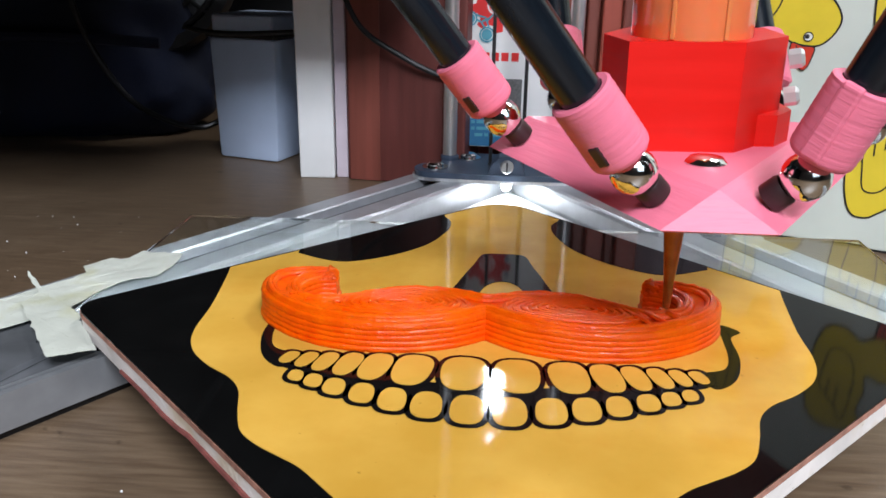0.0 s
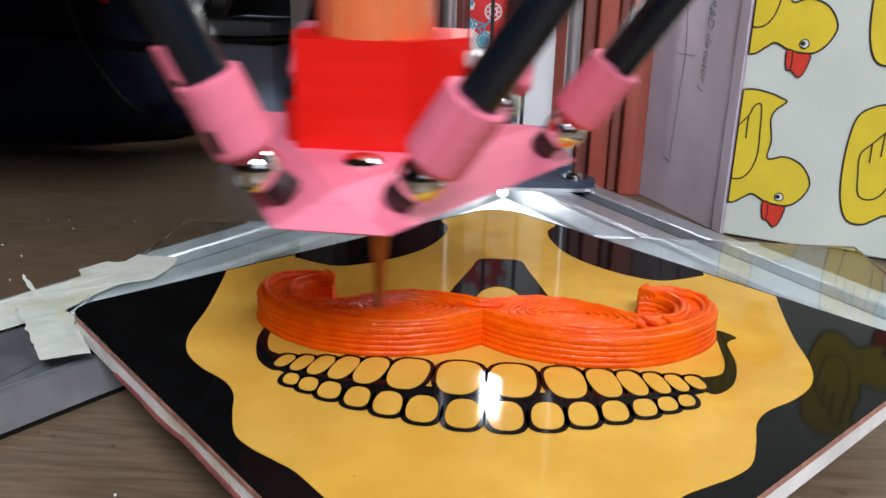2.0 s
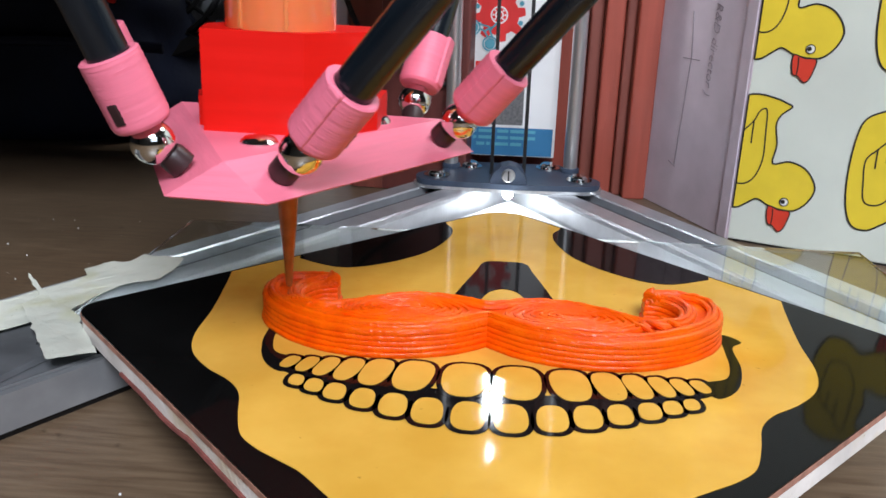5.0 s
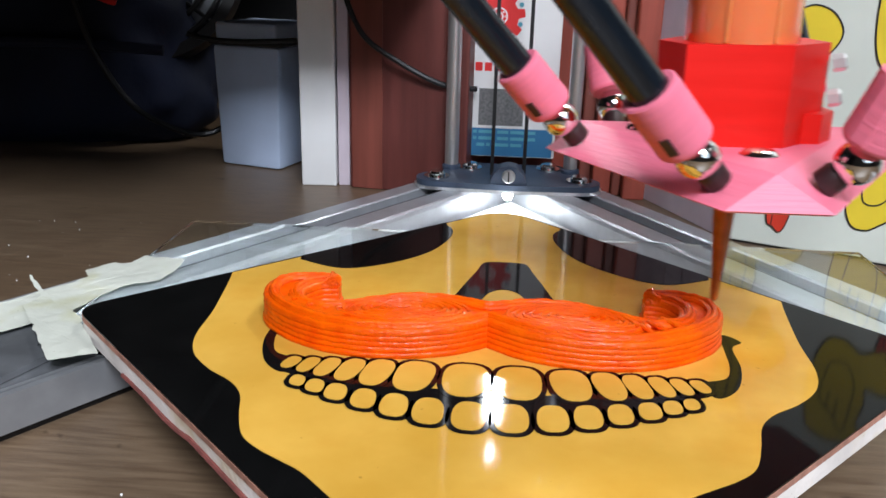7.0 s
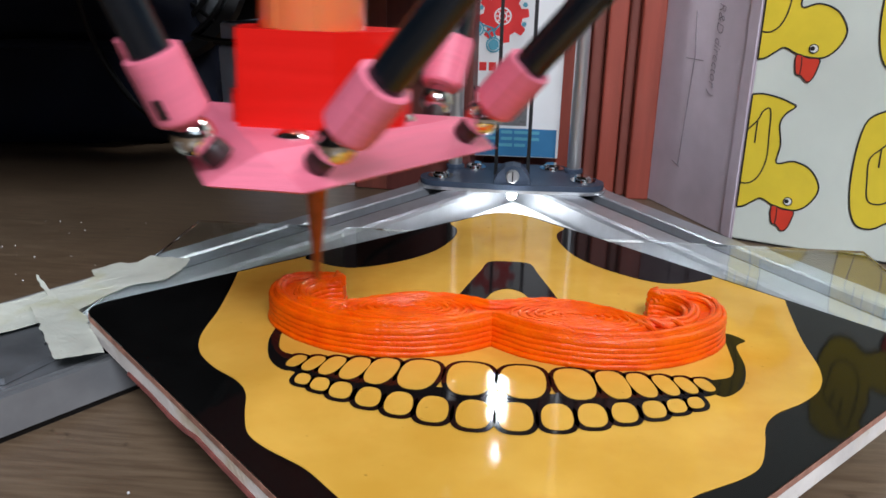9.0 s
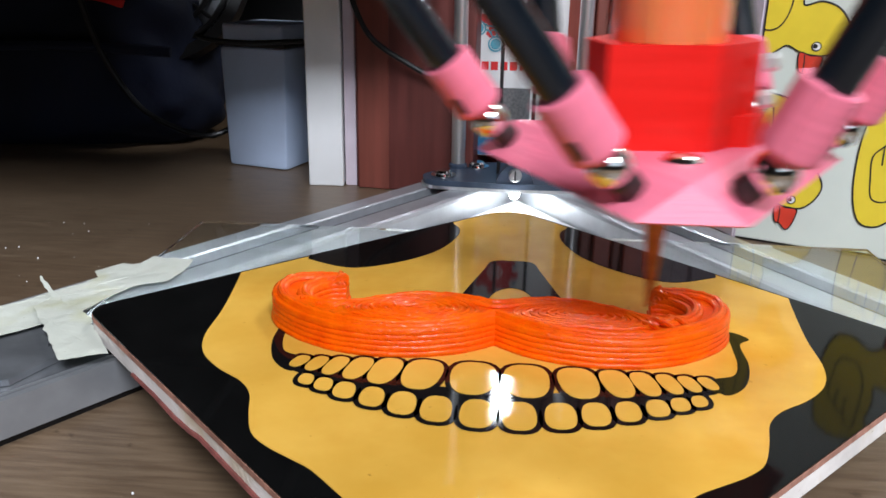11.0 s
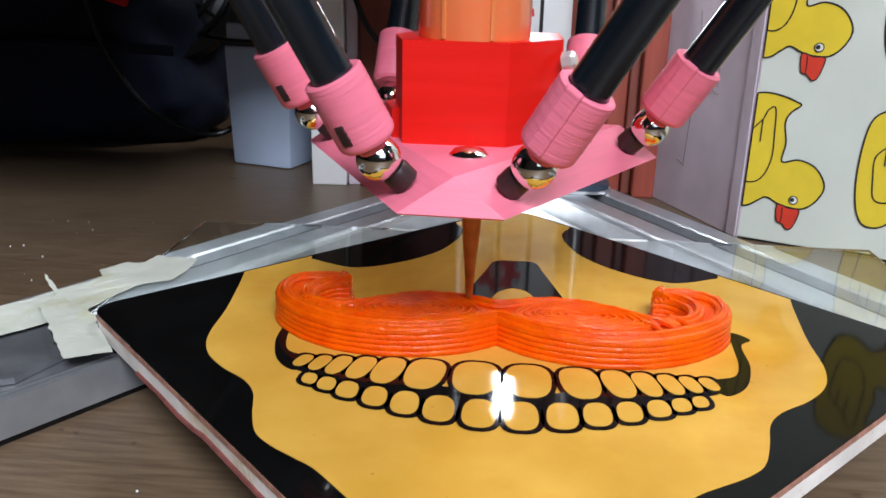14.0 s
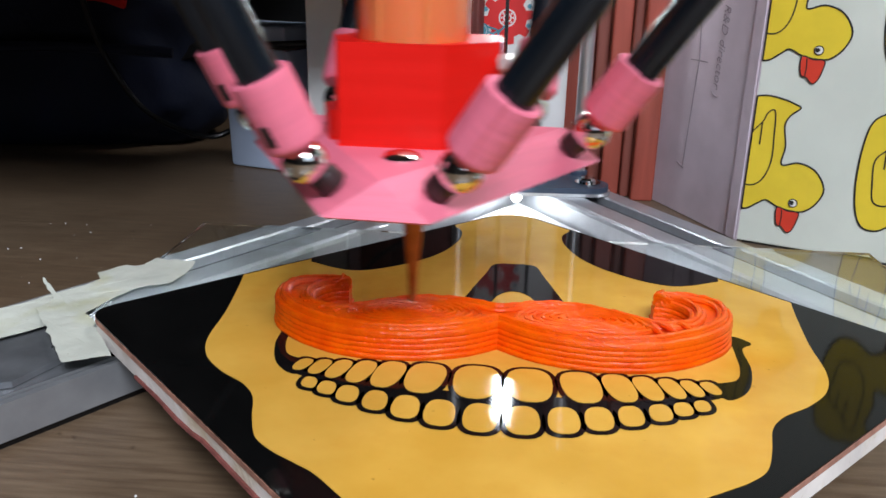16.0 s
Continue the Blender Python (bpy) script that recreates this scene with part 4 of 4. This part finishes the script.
# ---- movement ----
TIP = 0.0125      # height of the nozzle tip over the glaze
REACH, TUBE = 0.230, 0.370
TRACK = [
    (0, 0.0512, -0.0067), (0.1, 0.0505, -0.0052), (0.2, 0.0430, -0.0037), (0.3, 0.0331, -0.0019), (0.4, 0.0221, 0.0000), (0.5, 0.0125, 0.0010),
    (0.6, 0.0031, -0.0017), (0.7, -0.0038, -0.0040), (0.8, -0.0102, -0.0043), (0.9, -0.0193, -0.0027), (1, -0.0303, -0.0006), (1.1, -0.0400, -0.0003),
    (1.2, -0.0486, -0.0002), (1.3, -0.0585, -0.0001), (1.4, -0.0662, -0.0007), (1.5, -0.0715, -0.0023), (1.6, -0.0701, -0.0024),
    (1.7, -0.0648, -0.0034), (1.8, -0.0539, -0.0061), (1.9, -0.0439, -0.0097), (2, -0.0349, -0.0126), (2.1, -0.0221, -0.0100),
    (2.2, -0.0115, -0.0076), (2.3, -0.0026, -0.0069), (2.4, 0.0050, -0.0080), (2.5, 0.0130, -0.0098), (2.6, 0.0245, -0.0083), (2.7, 0.0352, -0.0062),
    (2.8, 0.0455, -0.0046), (2.9, 0.0542, -0.0038), (3, 0.0604, -0.0036), (3.1, 0.0645, -0.0017), (3.2, 0.0608, -0.0008), (3.3, 0.0520, -0.0013),
    (3.4, 0.0422, -0.0019), (3.5, 0.0327, -0.0020), (3.6, 0.0234, -0.0019), (3.7, 0.0148, -0.0015), (3.8, 0.0064, -0.0006), (3.9, -0.0019, 0.0005),
    (4, -0.0081, 0.0013), (4.1, -0.0139, -0.0006), (4.2, -0.0220, -0.0032), (4.5, -0.0400, -0.0035), (4.8, -0.0590, -0.0030), (5.05, -0.0690, 0.0020),
    (5.35, -0.0640, 0.0000), (5.65, -0.0440, -0.0080), (5.95, -0.0180, -0.0080), (6.3, 0.0240, -0.0020), (6.4, 0.0340, -0.0038),
    (6.5, 0.0427, -0.0047), (6.6, 0.0534, -0.0013), (6.7, 0.0624, 0.0031), (6.8, 0.0693, 0.0066), (6.9, 0.0708, 0.0088), (7, 0.0687, 0.0095),
    (7.1, 0.0647, 0.0095), (7.2, 0.0660, 0.0085), (7.3, 0.0642, 0.0067), (7.4, 0.0570, 0.0046), (7.5, 0.0478, 0.0026), (7.6, 0.0377, 0.0009),
    (7.7, 0.0282, -0.0003), (7.8, 0.0189, -0.0004), (7.9, 0.0093, 0.0004), (8, -0.0004, 0.0012), (8.1, -0.0048, 0.0006), (8.2, -0.0130, -0.0000),
    (8.3, -0.0231, -0.0001), (8.4, -0.0329, 0.0006), (8.5, -0.0430, 0.0022), (8.6, -0.0533, 0.0050), (8.7, -0.0631, 0.0076), (8.8, -0.0695, 0.0094),
    (8.9, -0.0685, 0.0100), (9, -0.0627, 0.0087), (9.1, -0.0544, 0.0060), (9.2, -0.0586, 0.0024), (9.5, -0.0690, 0.0000), (9.8, -0.0660, -0.0050),
    (10.1, -0.0480, -0.0100), (10.4, -0.0230, -0.0090), (10.7, 0.0080, -0.0060), (11, 0.0440, -0.0010), (11.3, 0.0727, 0.0092),
    (11.4, 0.0710, 0.0100), (11.5, 0.0656, 0.0104), (11.6, 0.0565, 0.0100), (11.7, 0.0488, 0.0083), (11.8, 0.0550, 0.0060), (11.9, 0.0603, 0.0039),
    (12, 0.0601, 0.0025), (12.1, 0.0556, 0.0020), (12.2, 0.0465, 0.0016), (12.3, 0.0359, 0.0016), (12.4, 0.0263, 0.0024), (12.5, 0.0166, 0.0032),
    (12.6, 0.0070, 0.0025), (12.7, -0.0017, 0.0013), (12.8, -0.0102, 0.0001), (12.9, -0.0221, -0.0010), (13, -0.0328, -0.0018),
    (13.1, -0.0317, -0.0016), (13.2, -0.0223, -0.0010), (13.3, -0.0149, -0.0005), (13.4, -0.0221, -0.0005), (13.5, -0.0322, -0.0008),
    (13.6, -0.0419, -0.0011), (13.7, -0.0427, -0.0013), (13.8, -0.0334, -0.0017), (13.9, -0.0217, -0.0016), (14, -0.0130, -0.0014),
    (14.1, -0.0147, -0.0011), (14.2, -0.0242, -0.0010), (14.3, -0.0346, -0.0014), (14.4, -0.0452, -0.0020), (14.5, -0.0560, -0.0026),
    (14.6, -0.0470, -0.0031), (14.7, -0.0335, -0.0032), (14.8, -0.0256, -0.0025), (14.9, -0.0155, -0.0011), (15, -0.0064, 0.0006),
    (15.1, -0.0138, 0.0018), (15.2, -0.0244, 0.0022), (15.3, -0.0341, 0.0020), (15.4, -0.0443, 0.0015), (15.5, -0.0542, 0.0009),
    (15.6, -0.0634, 0.0002), (15.7, -0.0604, -0.0007), (15.8, -0.0513, -0.0018), (15.9, -0.0405, -0.0027), (16, -0.0311, -0.0036),
]


def head_pose(x, y):
    return pose(x, y, TIP, math.degrees(-2.21 * y + 0.002), math.degrees(-0.282 * x), 0)


def arm_pose(m, k):
    """From the ball on the head to its carriage on the tower."""
    ang, b = BALLS[k]
    p = m @ b
    a = radians(ang)
    off = Vector((b.x, b.y)) - 0.0408 * Vector((math.cos(a), math.sin(a)))
    top = REACH * Vector((math.cos(a), math.sin(a))) + off
    h = top - Vector((p.x, p.y))
    d = Vector((h.x, h.y, math.sqrt(TUBE ** 2 - h.length_squared)))
    return Matrix.Translation(p) @ d.to_track_quat("Z", "X").to_matrix().to_4x4()


def motions():
    poses = [(t, head_pose(x, y)) for t, x, y in TRACK]
    walk(head, poses)
    for k, arm in enumerate(arms):
        walk(arm, [(t, arm_pose(m, k)) for t, m in poses])


motions()
